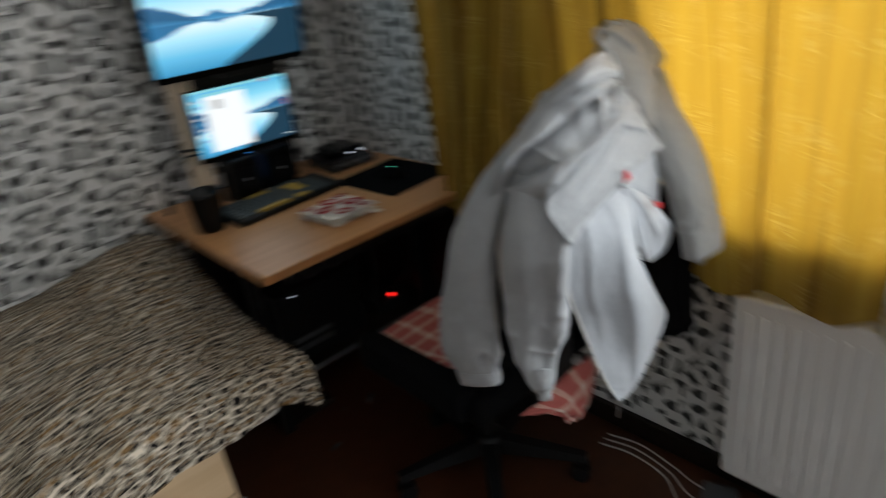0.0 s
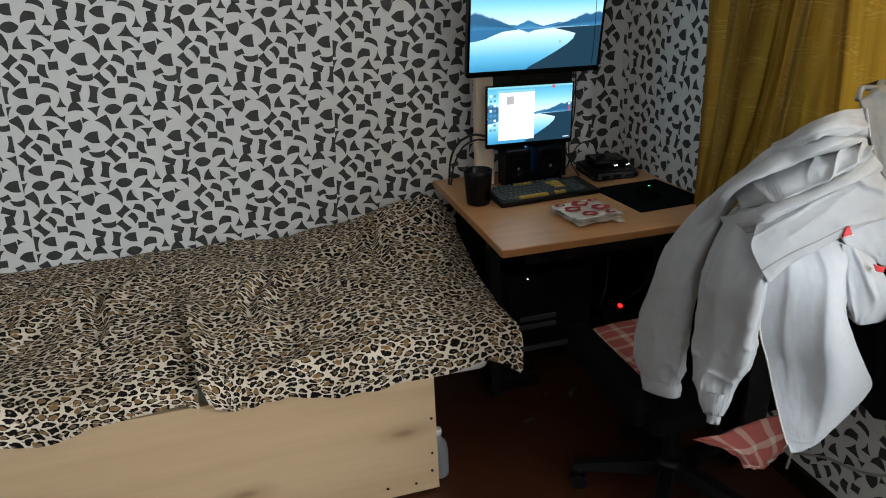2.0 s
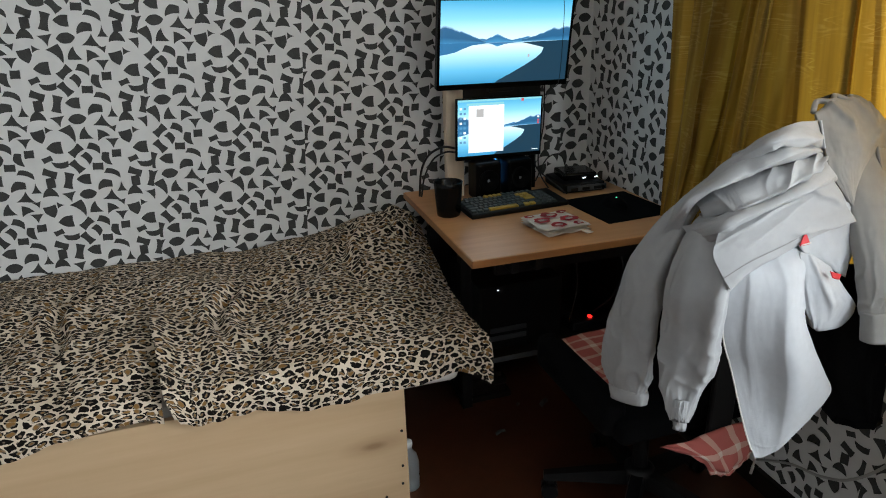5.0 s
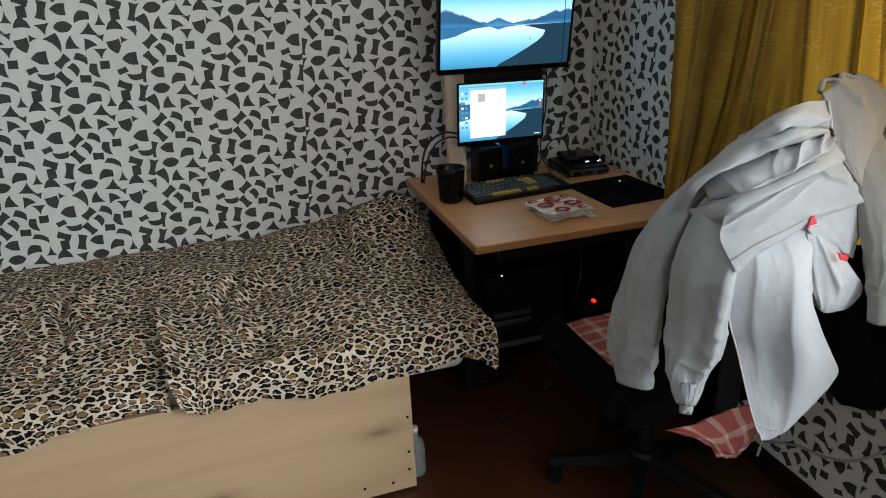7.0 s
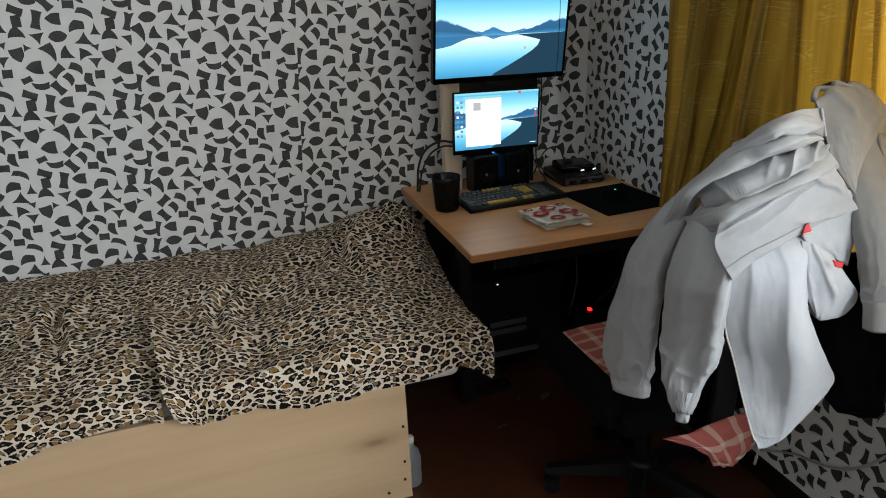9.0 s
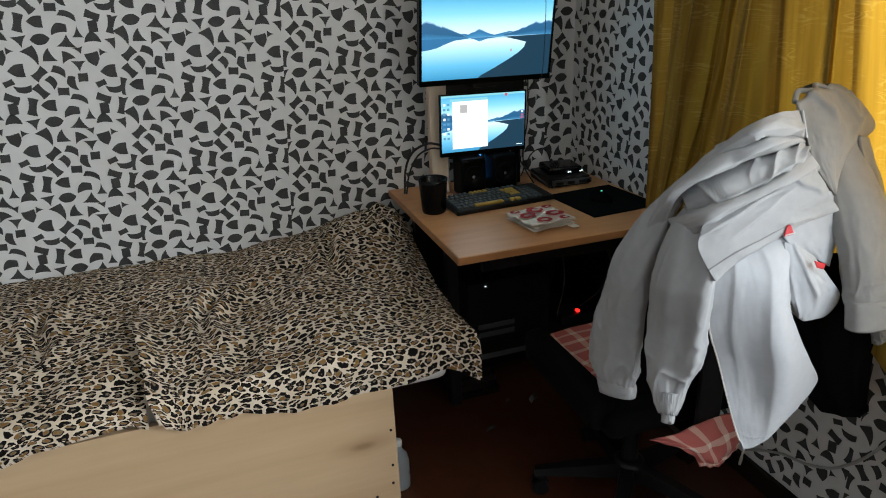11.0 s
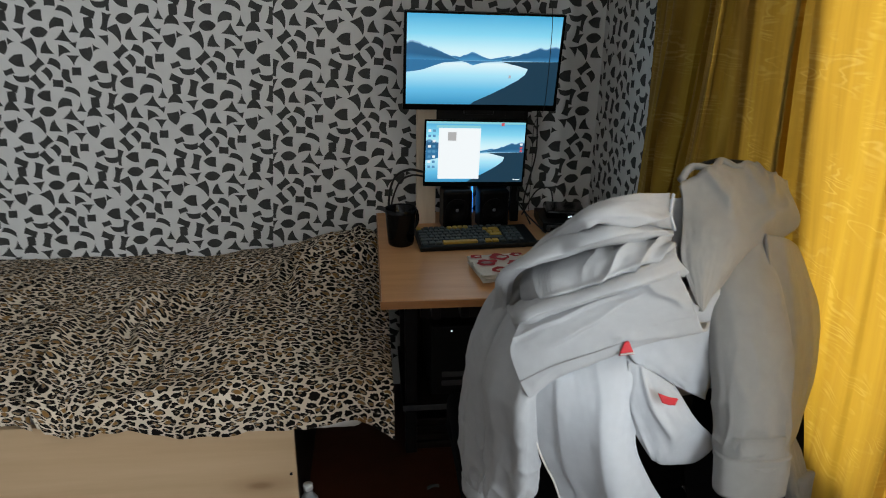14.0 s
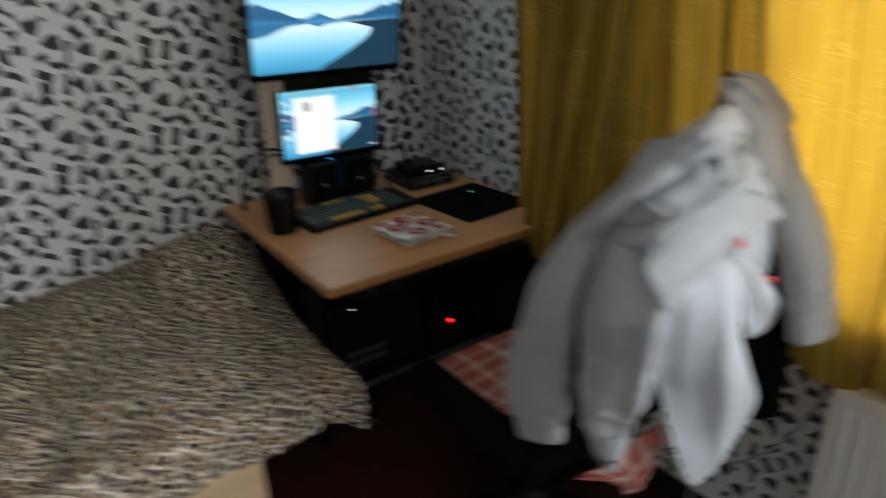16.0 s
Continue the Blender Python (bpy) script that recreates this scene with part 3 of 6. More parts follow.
def figure(kind, length, width):
    """One printed figure, its sides bowed in or out."""
    corner, bow = KINDS[kind]
    pts = []
    for i, (a, b) in enumerate(zip(corner, corner[1:] + corner[:1])):
        ax, ay, bx, by = a[0] * length, a[1] * width, b[0] * length, b[1] * width
        for s in (0.0, 0.2, 0.4, 0.6, 0.8):
            h = 4 * s * (1 - s) * bow[i]
            pts.append((ax + (bx - ax) * s + (by - ay) * h, ay + (by - ay) * s - (bx - ax) * h))
    return pts


def print_mesh(name, place, fits, strips, parent, grow=1.0):
    """Lays the repeat over a wall; place(s, t) gives the world place, fits(world) says whether a figure may stand there, strips are (start, drop)."""
    verts, faces = [], []
    for start, drop in strips:
        for col in range(-1, 3):
            for row in range(-6, 8):
                for kind, u, v, length, width, turn in FIGURES_A + FIGURES_B:
                    cs, ct = start + (u * REPEAT[0] + 0.188) % REPEAT[0] + col * REPEAT[0], (row + v) * REPEAT[1] + drop
                    if cs < start - 0.012 or cs > start + 0.549 or not fits(place(cs, ct)):
                        continue
                    c, s = math.cos(radians(turn)), math.sin(radians(turn))
                    f = []
                    for x, y in figure(kind, length * 0.00109 * grow, width * 0.00128 * grow):
                        f.append(len(verts))
                        verts.append(place(min(max(cs + x * c - y * s, start), start + 0.537), ct + x * s + y * c))
                    faces.append(f)
    me = bpy.data.meshes.new(name)
    me.from_pydata(verts, [], faces)
    me.materials.append(PRINT)
    ob = new(name, me)
    ob.parent = parent
    tagged(ob, "dark grey printed leaf figures", kind="stuff")
    return ob


# the strips were hung a little askew
HANG = radians(-4.2)


def on_north(s, t):
    return (min(-0.001, -1.551 + s * math.cos(HANG) - t * math.sin(HANG)), -0.0012, 1.007 + s * math.sin(HANG) + t * math.cos(HANG))


def on_east(s, t):
    return (-0.0012, min(-0.001, -s), t)


print_mesh("wallpaper_print", on_north, lambda p: -3.42 < p[0] < -0.012 and 0.08 < p[2] < 2.47 and not (p[2] < 0.45 and p[0] < -1.1),
           [(-0.188 + 0.537 * i, d) for i, d in ((-4, 0.05), (-3, -0.11), (-2, 0.03), (-1, -0.066), (0, 0.0), (1, 0.092), (2, 0.03), (3, 0.0725))], wall_north)
print_mesh("wallpaper_print", on_east, lambda p: p[1] > -2.5 and p[1] < -0.012 and 0.08 < p[2] < 2.47 and (p[1] > -1.28 or p[2] < 0.77),
           [(0.421 + 0.537 * i, 0.233 + d) for i, d in ((-1, -0.054), (0, 0.0), (1, 0.11), (2, 0.04), (3, -0.08))], wall_east, 0.9)

# strips of paper meet in thin seams
for i in range(-3, 3):
    s = -0.188 + 0.537 * i
    bm = bmesh.new()
    quad = [on_north(s + d, t) for d, t in ((-0.0005, -0.9), (0.0005, -0.9), (0.0005, 1.4), (-0.0005, 1.4))]
    bm.faces.new([bm.verts.new((x, -0.0006, z)) for x, y, z in quad])
    part("wallpaper_seam", bm, WALLPAPER, wall_north)

# window: frame, sill, glass
window = thing("window_1", (0.2, -2.3, OPEN[2]), "white plastic window behind the curtains", "window", kind="structure")
bm = box(0.17, 0.24, OPEN[0], OPEN[0] + 0.06, OPEN[2], OPEN[3], 0.004)
for y in (-2.35, OPEN[1]):
    box(0.17, 0.24, y - 0.06, y, OPEN[2], OPEN[3], 0.004, bm=bm)
for z0, z1 in ((OPEN[2], OPEN[2] + 0.06), (OPEN[3] - 0.06, OPEN[3])):
    box(0.171, 0.239, OPEN[0], OPEN[1], z0, z1, 0.004, bm=bm)
part("window_frame", bm, WHITEFRAME, window)
for y0, y1 in ((OPEN[0] + 0.06, -2.41), (-2.35, OPEN[1] - 0.06)):
    pane = part("pane", box(0.2, 0.206, y0, y1, OPEN[2] + 0.06, OPEN[3] - 0.06), GLASS, window, "clear glass")
    pane.visible_shadow = False
part("window_sill", box(-0.140, 0.168, OPEN[0], OPEN[1] + 0.04, OPEN[2] - 0.035, OPEN[2] + 0.001, 0.006), WHITEFRAME, window)

# radiator under the window
rad = thing("radiator", (-0.06, -2.1, 0.1), "white steel panel radiator under the window sill", "radiator")
part("front_panel", box(-0.105, -0.085, -2.66, -1.665, 0.11, 0.655, 0.008), ENAMEL, rad)
for i in range(28):
    y = -1.70 - i * 0.034
    part("rib", box(-0.111, -0.104, y - 0.010, y, 0.15, 0.615, 0.003), ENAMEL, rad)
part("back_panel", box(-0.045, -0.03, -2.66, -1.665, 0.11, 0.655, 0.005), ENAMEL, rad)
part("side_cover", box(-0.09, -0.032, -1.672, -1.663, 0.12, 0.65, 0.002), ENAMEL, rad)
part("top_grille", box(-0.09, -0.032, -2.65, -1.67, 0.635, 0.645, 0.002), ENAMEL, rad)
for y in (-1.85, -2.5):
    part("foot", box(-0.09, -0.02, y - 0.015, y + 0.015, 0.0, 0.13, 0.003), ENAMEL, rad)

# curtain on a ceiling rail
structure("curtain_rail", box(-0.22, -0.07, RY, -0.55, RZ - 0.035, RZ, 0.004), WHITEFRAME, "white curtain rail on the ceiling", "curtain rail")


def curtain(name, y0, y1, z0, z1, x, deep, waves, mat, label, seed, sharp=1.0, over=0.010):
    """Hung cloth with even upright folds."""
    n, m = int((y0 - y1) * 260), 40
    bm = bmesh.new()
    uv = bm.loops.layers.uv.new("UVMap")
    grid = []
    for i in range(n + 1):
        s = i / n
        y = y0 + (y1 - y0) * s
        row = []
        for j in range(m + 1):
            t = j / m
            wob = 0.03 * noise.noise(Vector((s * 5, t * 1.3, seed)))
            ph = waves * 2 * math.pi * (s + 0.045 * math.sin(9 * s + seed) + 0.02 * math.sin(23 * s) + wob)
            tall = 0.55 + 0.75 * abs(noise.noise(Vector((s * waves * 0.9, t * 0.6, seed + 3))))
            w = (2 * abs(math.sin(ph / 2)) ** sharp - 1) * tall * 1.3 + 0.25 * math.sin(2.3 * ph + seed)
            fall = 0.6 + 0.4 * t
            dx = deep * w * fall + 0.010 * noise.noise(Vector((y * 5, t * 3, seed)))
            dy = over * math.cos(ph) * fall * (0.3 + tall) + 0.02 * noise.noise(Vector((y * 3, t * 2 + 5, seed))) * t
            hem = z0 + 0.014 * math.sin(ph * 0.5 + 1)
            row.append(bm.verts.new((x + dx, y + dy, z1 + (hem - z1) * t)))
        grid.append(row)
    for i in range(n):
        for j in range(m):
            f = bm.faces.new((grid[i][j], grid[i + 1][j], grid[i + 1][j + 1], grid[i][j + 1]))
            for l, (a, b) in zip(f.loops, ((i, j), (i + 1, j), (i + 1, j + 1), (i, j + 1))):
                l[uv].uv = (a / n * (y0 - y1) * 1.5, b / m * (z1 - z0))
    return solo(name, bm, mat, label, "curtain", smooth=True)


def draped(lines, mat, label, seed, hem=0.70, rumple=0.005):
    """Hung cloth through upright fold lines: (y at 1.5 m, y at 1.1 m above the floor, x) each."""
    bm = bmesh.new()
    uv = bm.loops.layers.uv.new("UVMap")
    across = []
    for (a, b, x0), (c, d, x1) in zip(lines, lines[1:]):
        k = max(4, int(abs(c - a) / 0.004))
        across += [(a + (c - a) * i / k, b + (d - b) * i / k, x0 + (x1 - x0) * (0.5 - 0.5 * math.cos(math.pi * i / k))) for i in range(k)]
    across.append(lines[-1])
    m, top = 44, RZ - 0.03
    grid = []
    for a, b, x in across:
        row = []
        for j in range(m + 1):
            z = top + (hem - top) * j / m
            u = (1.5 - z) / 0.4
            y = a + (b - a) * (u if u > 0 else 0.25 * u)
            fall = 0.75 + 0.25 * j / m
            dx = 0.006 * noise.noise(Vector((y * 9, z * 2, seed))) + rumple * noise.noise(Vector((y * 28, z * 1.2, seed + 4)))
            dy = 0.006 * noise.noise(Vector((a * 6, z * 3.5, seed + 9)))
            row.append(bm.verts.new((-0.155 + (x + 0.155) * fall + dx, y + dy, z + 0.018 * math.sin(y * 31) * max(0.0, j / m - 0.8) * 5)))
        grid.append(row)
    for i in range(len(across) - 1):
        for j in range(m):
            f = bm.faces.new((grid[i][j], grid[i + 1][j], grid[i + 1][j + 1], grid[i][j + 1]))
            for l, (p, q) in zip(f.loops, ((i, j), (i + 1, j), (i + 1, j + 1), (i, j + 1))):
                l[uv].uv = (-across[p][0] * 1.4 + seed, q / m * (top - hem))
    return solo("curtain", bm, mat, label, "curtain", smooth=True)


# cloth carried back to the wall as dark fill for the shaded gap
draped([(-0.608, -0.630, -0.055), (-0.640, -0.650, -0.075), (-0.672, -0.668, -0.068), (-0.680, -0.676, -0.025), (-0.800, -0.790, -0.020)],
       SHADED, "narrow strip of gold jacquard curtain against the wall, dimmed as in shade", 7.7, rumple=0.012)
# shaded folds, in the dimmer cloth
draped([(-0.800, -0.780, -0.100), (-0.828, -0.800, -0.150), (-0.842, -0.814, -0.160), (-0.902, -0.865, -0.176), (-0.959, -0.912, -0.195), (-0.961, -0.909, -0.180),
        (-0.990, -0.936, -0.172), (-1.010, -0.956, -0.159), (-1.009, -0.949, -0.144), (-1.055, -1.000, -0.163), (-1.054, -1.004, -0.149), (-1.092, -1.057, -0.166), (-1.139, -1.110, -0.183), (-1.126, -1.099, -0.166), (-1.148, -1.133, -0.153), (-1.179, -1.199, -0.159), (-1.208, -1.248, -0.142)],
       SHADED, "gold jacquard curtain drawn together in thick folds, dimmed as in shade", 1.3, rumple=0.020)
# half-lit stretch before the bright cloth, in its own dimmer copy
draped([(-1.202, -1.245, -0.170), (-1.210, -1.250, -0.160), (-1.265, -1.299, -0.166), (-1.308, -1.338, -0.159), (-1.353, -1.383, -0.170), (-1.339, -1.371, -0.144), (-1.367, -1.401, -0.168), (-1.396, -1.446, -0.157), (-1.412, -1.482, -0.150)],
       HALFLIT, "gold jacquard curtain over the window's edge, dimmed as half lit", 5.2)
draped([(-1.396, -1.470, -0.176), (-1.407, -1.481, -0.171), (-1.462, -1.521, -0.166), (-1.535, -1.572, -0.165), (-1.583, -1.624, -0.170), (-1.587, -1.631, -0.163), (-1.653, -1.682, -0.170), (-1.723, -1.730, -0.180), (-1.723, -1.728, -0.161),
        (-1.802, -1.802, -0.174), (-1.865, -1.860, -0.161), (-1.940, -1.935, -0.174), (-1.981, -1.976, -0.166)],
       CURTAIN, "golden yellow jacquard curtain glowing with daylight from the window", 2.1)
curtain("lace_curtain", -1.985, -2.16, 0.68, RZ - 0.03, -0.175, 0.02, 14, LACE, "white lace curtain beside the golden one", 4.0, 1.5)


# ---- the bed ----
bed = thing("bed", (-2.0, -0.45, 0.0), "home-made wooden bed box with a pale plywood front", "bed")
front = part("front_panel", box(-3.1, -1.075, -0.878, -0.86, 0.012, 0.47, 0.001), PLY, bed, "pale pine plywood panel with knots and screws")
for x, z in ((-1.09, 0.28), (-1.093, 0.152), (-1.096, 0.085), (-1.15, 0.048), (-1.24, 0.052), (-1.40, 0.05), (-1.62, 0.05), (-1.9, 0.05)):
    part("screw", rod((x, -0.881, z), (x, -0.876, z), 0.0042, seg=10), BLACK, front, "dark screw head")
part("end_panel", box(-1.093, -1.077, -0.858, -0.03, 0.012, 0.44), DARKWOOD, bed)
part("back_panel", box(-3.1, -1.1, -0.045, -0.03, 0.012, 0.44), DARKWOOD, bed)
part("base_board", box(-3.1, -1.1, -0.858, -0.047, 0.36, 0.38), DARKWOOD, bed)
for x in (-3.05, -1.16):
    for y in (-0.80, -0.1):
        part("leg", box(x - 0.025, x + 0.025, y - 0.025, y + 0.025, 0.0, 0.359), DARKWOOD, bed)
part("mattress", box(-3.08, -0.885, -0.84, -0.04, 0.383, 0.52, 0.03, 3), WHITECOTTON, bed)


def bump_at(x, y, cx, cy, sx, sy):
    return math.exp(-((x - cx) / sx) ** 2 - ((y - cy) / sy) ** 2)


def spread_height(x, s):
    """Height and depth of the bedspread at x, s metres along it from the wall towards the room."""
    flat = 0.845
    z = 0.575 + 0.03 * max(0, 1 - s / 0.5) - 0.03 * (s / flat) ** 2
    z += 0.075 * bump_at(x, -s, -0.98, -0.12, 0.32, 0.26) + 0.035 * bump_at(x, -s, -0.86, -0.06, 0.10, 0.12)
    z += 0.028 * bump_at(x, -s, -1.25, -0.45, 0.22, 0.2)
    z += 0.020 * bump_at(x, -s, -1.72, -0.35, 0.18, 0.25)
    z += 0.030 * bump_at(x, -s, -2.15, -0.4, 0.3, 0.3)
    z -= 0.018 * bump_at(x, -s, -1.45, -0.55, 0.1, 0.3)
    z += 0.028 * noise.noise(Vector((x * 4.5, s * 4, 2)))
    z += 0.030 * (0.5 - abs(noise.noise(Vector((x * 6 + s * 3, s * 5 - x * 2, 7))))) * min(1, s * 4)
    z += 0.014 * (0.5 - abs(noise.noise(Vector((x * 13 - s * 9, s * 10 + x * 3, 3))))) * min(1, s * 4)
    z += 0.045 * bump_at(x, -s, -0.93, -0.13, 0.17, 0.15) * (abs(noise.noise(Vector((x * 15, s * 17, 9)))) - 0.1)
    for cx, cs, reach in ((-1.54, 0.52, 0.20), (-2.00, 0.42, 0.22), (-1.10, 0.26, 0.16)):
        bend = x - cx + 0.10 * (s - cs) + 0.025 * math.sin(s * 17 + cx * 9)
        z += 0.022 * math.exp(-((s - cs) / reach) ** 2) * (math.exp(-((bend - 0.028) / 0.024) ** 2) - 0.9 * math.exp(-((bend + 0.012) / 0.020) ** 2) + 0.7 * math.exp(-((bend + 0.05) / 0.022) ** 2))
    z += 0.0025 * noise.noise(Vector((x * 34 + s * 20, s * 40, 3)))
    y = -s
    if s > flat:
        d = s - flat
        r = 0.05
        if d < r * math.pi / 2:
            y, z0 = -flat - r * math.sin(d / r), r * (1 - math.cos(d / r))
        else:
            y, z0 = -flat - r, r + d - r * math.pi / 2
        z = z - z0 * (1 - 0.15 * (x < -1.75))
        y += 0.010 * math.sin(x * 21 + 1) * min(1, d / 0.1) * 0.7 - 0.004
    return y - 0.004, z


def spread_sheet(x0, x1, hem, lift, lip=0.0):
    nx, ns = int((x1 - x0) * 150), 130
    bm = bmesh.new()
    uv = bm.loops.layers.uv.new("UVMap")
    grid = []
    for i in range(nx + 1):
        x = x0 + (x1 - x0) * i / nx
        row = []
        for j in range(ns + 1):
            s = 0.006 + (0.845 + hem(x)) * j / ns
            y, z = spread_height(x, s)
            over = max(0.0, x + 0.90)
            xx = x - over * 0.12 + 0.17 * math.exp(-((x - x0) / 0.12) ** 2) * max(0.0, s - 0.58) * (lip > 0)
            z -= over * 0.35 * min(1, max(0, (s - 0.12) / 0.3))
            edge = math.exp(-((x - x0) / 0.05) ** 2) * min(1, max(0, (s - 0.42) / 0.15))
            row.append((xx, y - 0.8 * lip * edge * (s > 0.85), z + lift * (0.4 + 0.6 * min(1, max(0, (s - 0.45) / 0.1))) + lip * edge, x, s))
        grid.append(row)
    for flip, t in ((0, 0.0), (1, 0.005)):
        vs = [[bm.verts.new((p[0], p[1] + t * 0.6, p[2] - t)) for p in row] for row in grid]
        for i in range(nx):
            for j in range(ns):
                ij = [(i, j), (i, j + 1), (i + 1, j + 1), (i + 1, j)]
                if flip:
                    ij.reverse()
                f = bm.faces.new([vs[a][b] for a, b in ij])
                for l, (a, b) in zip(f.loops, ij):
                    l[uv].uv = (grid[a][b][3], grid[a][b][4])
    return bm


bedspread = thing("bedspread", (-1.7, -0.5, 0.53), "leopard-print cotton bedspread lying rumpled over the bed", "bedspread")
part("near_cover", spread_sheet(-1.76, -0.79, lambda x: 0.128 + 0.012 * math.sin(x * 9) + 0.03 * max(0, (x + 0.95) / 0.15), 0.006, 0.034), LEOPARD, bedspread, smooth=True)
part("far_cover", spread_sheet(-3.1, -1.72, lambda x: 0.098 + 0.012 * math.sin(x * 8), 0.0), LEOPARD, bedspread, smooth=True)

# bottle on the floor behind the panel's end
bottle = thing("bottle", (-1.057, -0.805, 0.0), "clear plastic bottle standing on the floor by the bed", "bottle")
part("body", lathe([(0.026, 0.001), (0.032, 0.006), (0.033, 0.04), (0.029, 0.05), (0.033, 0.06), (0.033, 0.10), (0.028, 0.125), (0.014, 0.145), (0.012, 0.165)], (-1.057, -0.805, 0)), PET, bottle, smooth=True)
part("cap", lathe([(0.0145, 0.163), (0.0145, 0.178), (0.013, 0.18)], (-1.057, -0.805, 0), 20), WHITEFRAME, bottle, smooth=True)

# ---- the desk ----
DZ = 0.764
desk = thing("desk", (-0.42, -0.42, 0.0), "beech-coloured laminate desk with a dark open frame", "desk")
top = part("tabletop", box(-0.83, -0.005, -0.81, -0.012, DZ - 0.024, DZ, 0.002, 2), DESKTOP, desk, "light brown beech laminate top")
part("edging", box(-0.832, -0.005, -0.814, -0.8105, DZ - 0.0235, DZ - 0.001, 0.001), EDGE, top)
part("edging", box(-0.834, -0.8305, -0.812, -0.012, DZ - 0.0235, DZ - 0.001, 0.001), EDGE, top)
for x, y in ((-0.73, -0.44), (-0.73, -0.06), (-0.06, -0.44), (-0.06, -0.06)):
    part("leg", box(x - 0.02, x + 0.02, y - 0.02, y + 0.02, 0.0, DZ - 0.024, 0.002), BLACK, desk)
part("back_panel", box(-0.72, -0.04, -0.05, -0.035, 0.0, DZ - 0.024), DARKWOOD, desk)
# added panel: hides the lit wall so the space underneath stays black
part("side_panel", box(-0.035, -0.02, -0.78, -0.012, 0.0, DZ - 0.024), DARKWOOD, desk)
shelf = part("shelf", box(-0.76, -0.03, -0.475, -0.052, 0.19, 0.21, 0.001), DARKWOOD, desk)
# pale strip stands for light caught along the shelf's front edge
part("edging", box(-0.76, -0.03, -0.479, -0.4755, 0.189, 0.211, 0.001), SILVER, shelf, "pale strip for the lit shelf edge")
part("rail", box(-0.72, -0.08, -0.72, -0.70, DZ - 0.10, DZ - 0.06), BLACK, desk)
for x in (-0.68, -0.60):
    part("bracket", box(x - 0.012, x + 0.012, -0.78, -0.60, DZ - 0.075, DZ - 0.025, 0.002), BLACK, desk)

# things on the lower shelf
pc = thing("computer_case", (-0.50, -0.24, 0.211), "black computer case lying on the desk's lower shelf", "computer")
part("body", box(-0.66, -0.32, -0.42, -0.07, 0.212, 0.48, 0.005), BLACK, pc)
for z in (0.25, 0.285):
    part("drive_front", box(-0.62, -0.47, -0.426, -0.419, z, z + 0.02, 0.002), SILVER, pc, "grey drive front")
part("front_light", box(-0.592, -0.586, -0.424, -0.419, 0.462, 0.465), WHITELED, pc)
strip = thing("power_strip", (-0.16, -0.35, 0.211), "black power strip with a lit red switch", "power strip")
part("body", box(-0.25, -0.09, -0.40, -0.30, 0.211, 0.25, 0.006), BLACK, strip)
part("switch", box(-0.169, -0.155, -0.383, -0.365, 0.250, 0.260, 0.002), REDLED, strip, "glowing red rocker switch")
# stacked boxes, their shade under the desk put into the near-black colour
for i, (z, w) in enumerate(((0.0, 0.20), (0.028, 0.18), (0.052, 0.19), (0.08, 0.17))):
    solo("box", box(-0.74, -0.74 + w, -0.44 + 0.01 * i, -0.15, z + 0.001, z + 0.026, 0.002), DARKWOOD, "flat box in a stack under the desk, darkened for the shade", "box", "boxes under the desk")
wire("cable", [(-0.12, -0.33, 0.25), (-0.09, -0.42, 0.36), (-0.08, -0.46, 0.50), (-0.12, -0.40, 0.62), (-0.10, -0.2, 0.70)], 0.004, CABLE, label="black cable hanging under the desk", category="cable")
wire("cable", [(-0.22, -0.33, 0.245), (-0.3, -0.45, 0.30), (-0.26, -0.43, 0.45), (-0.2, -0.25, 0.66)], 0.003, CABLE, label="black cable hanging under the desk", category="cable")


# ---- on the desk ----
def mountains(left, right, peaks, base, seed, bm, uv, place):
    """A ridge line from left to right, with a crest that follows the peaks and a jagged edge."""
    n = 46
    prev = None
    for i in range(n + 1):
        x = left + (right - left) * i / n
        h = max(p * max(0.0, 1 - abs(x - c) / w) for c, w, p in peaks)
        h = base + h + 0.012 * noise.noise(Vector((x * 30, seed, 0))) * (h > 0.005)
        a, b = bm.verts.new(place(x, base)), bm.verts.new(place(x, h))
        if prev:
            f = bm.faces.new((prev[0], a, b, prev[1]))
            for l, v in zip(f.loops, (0, 0, 1, 1)):
                l[uv].uv = (x, v)
        prev = (a, b)


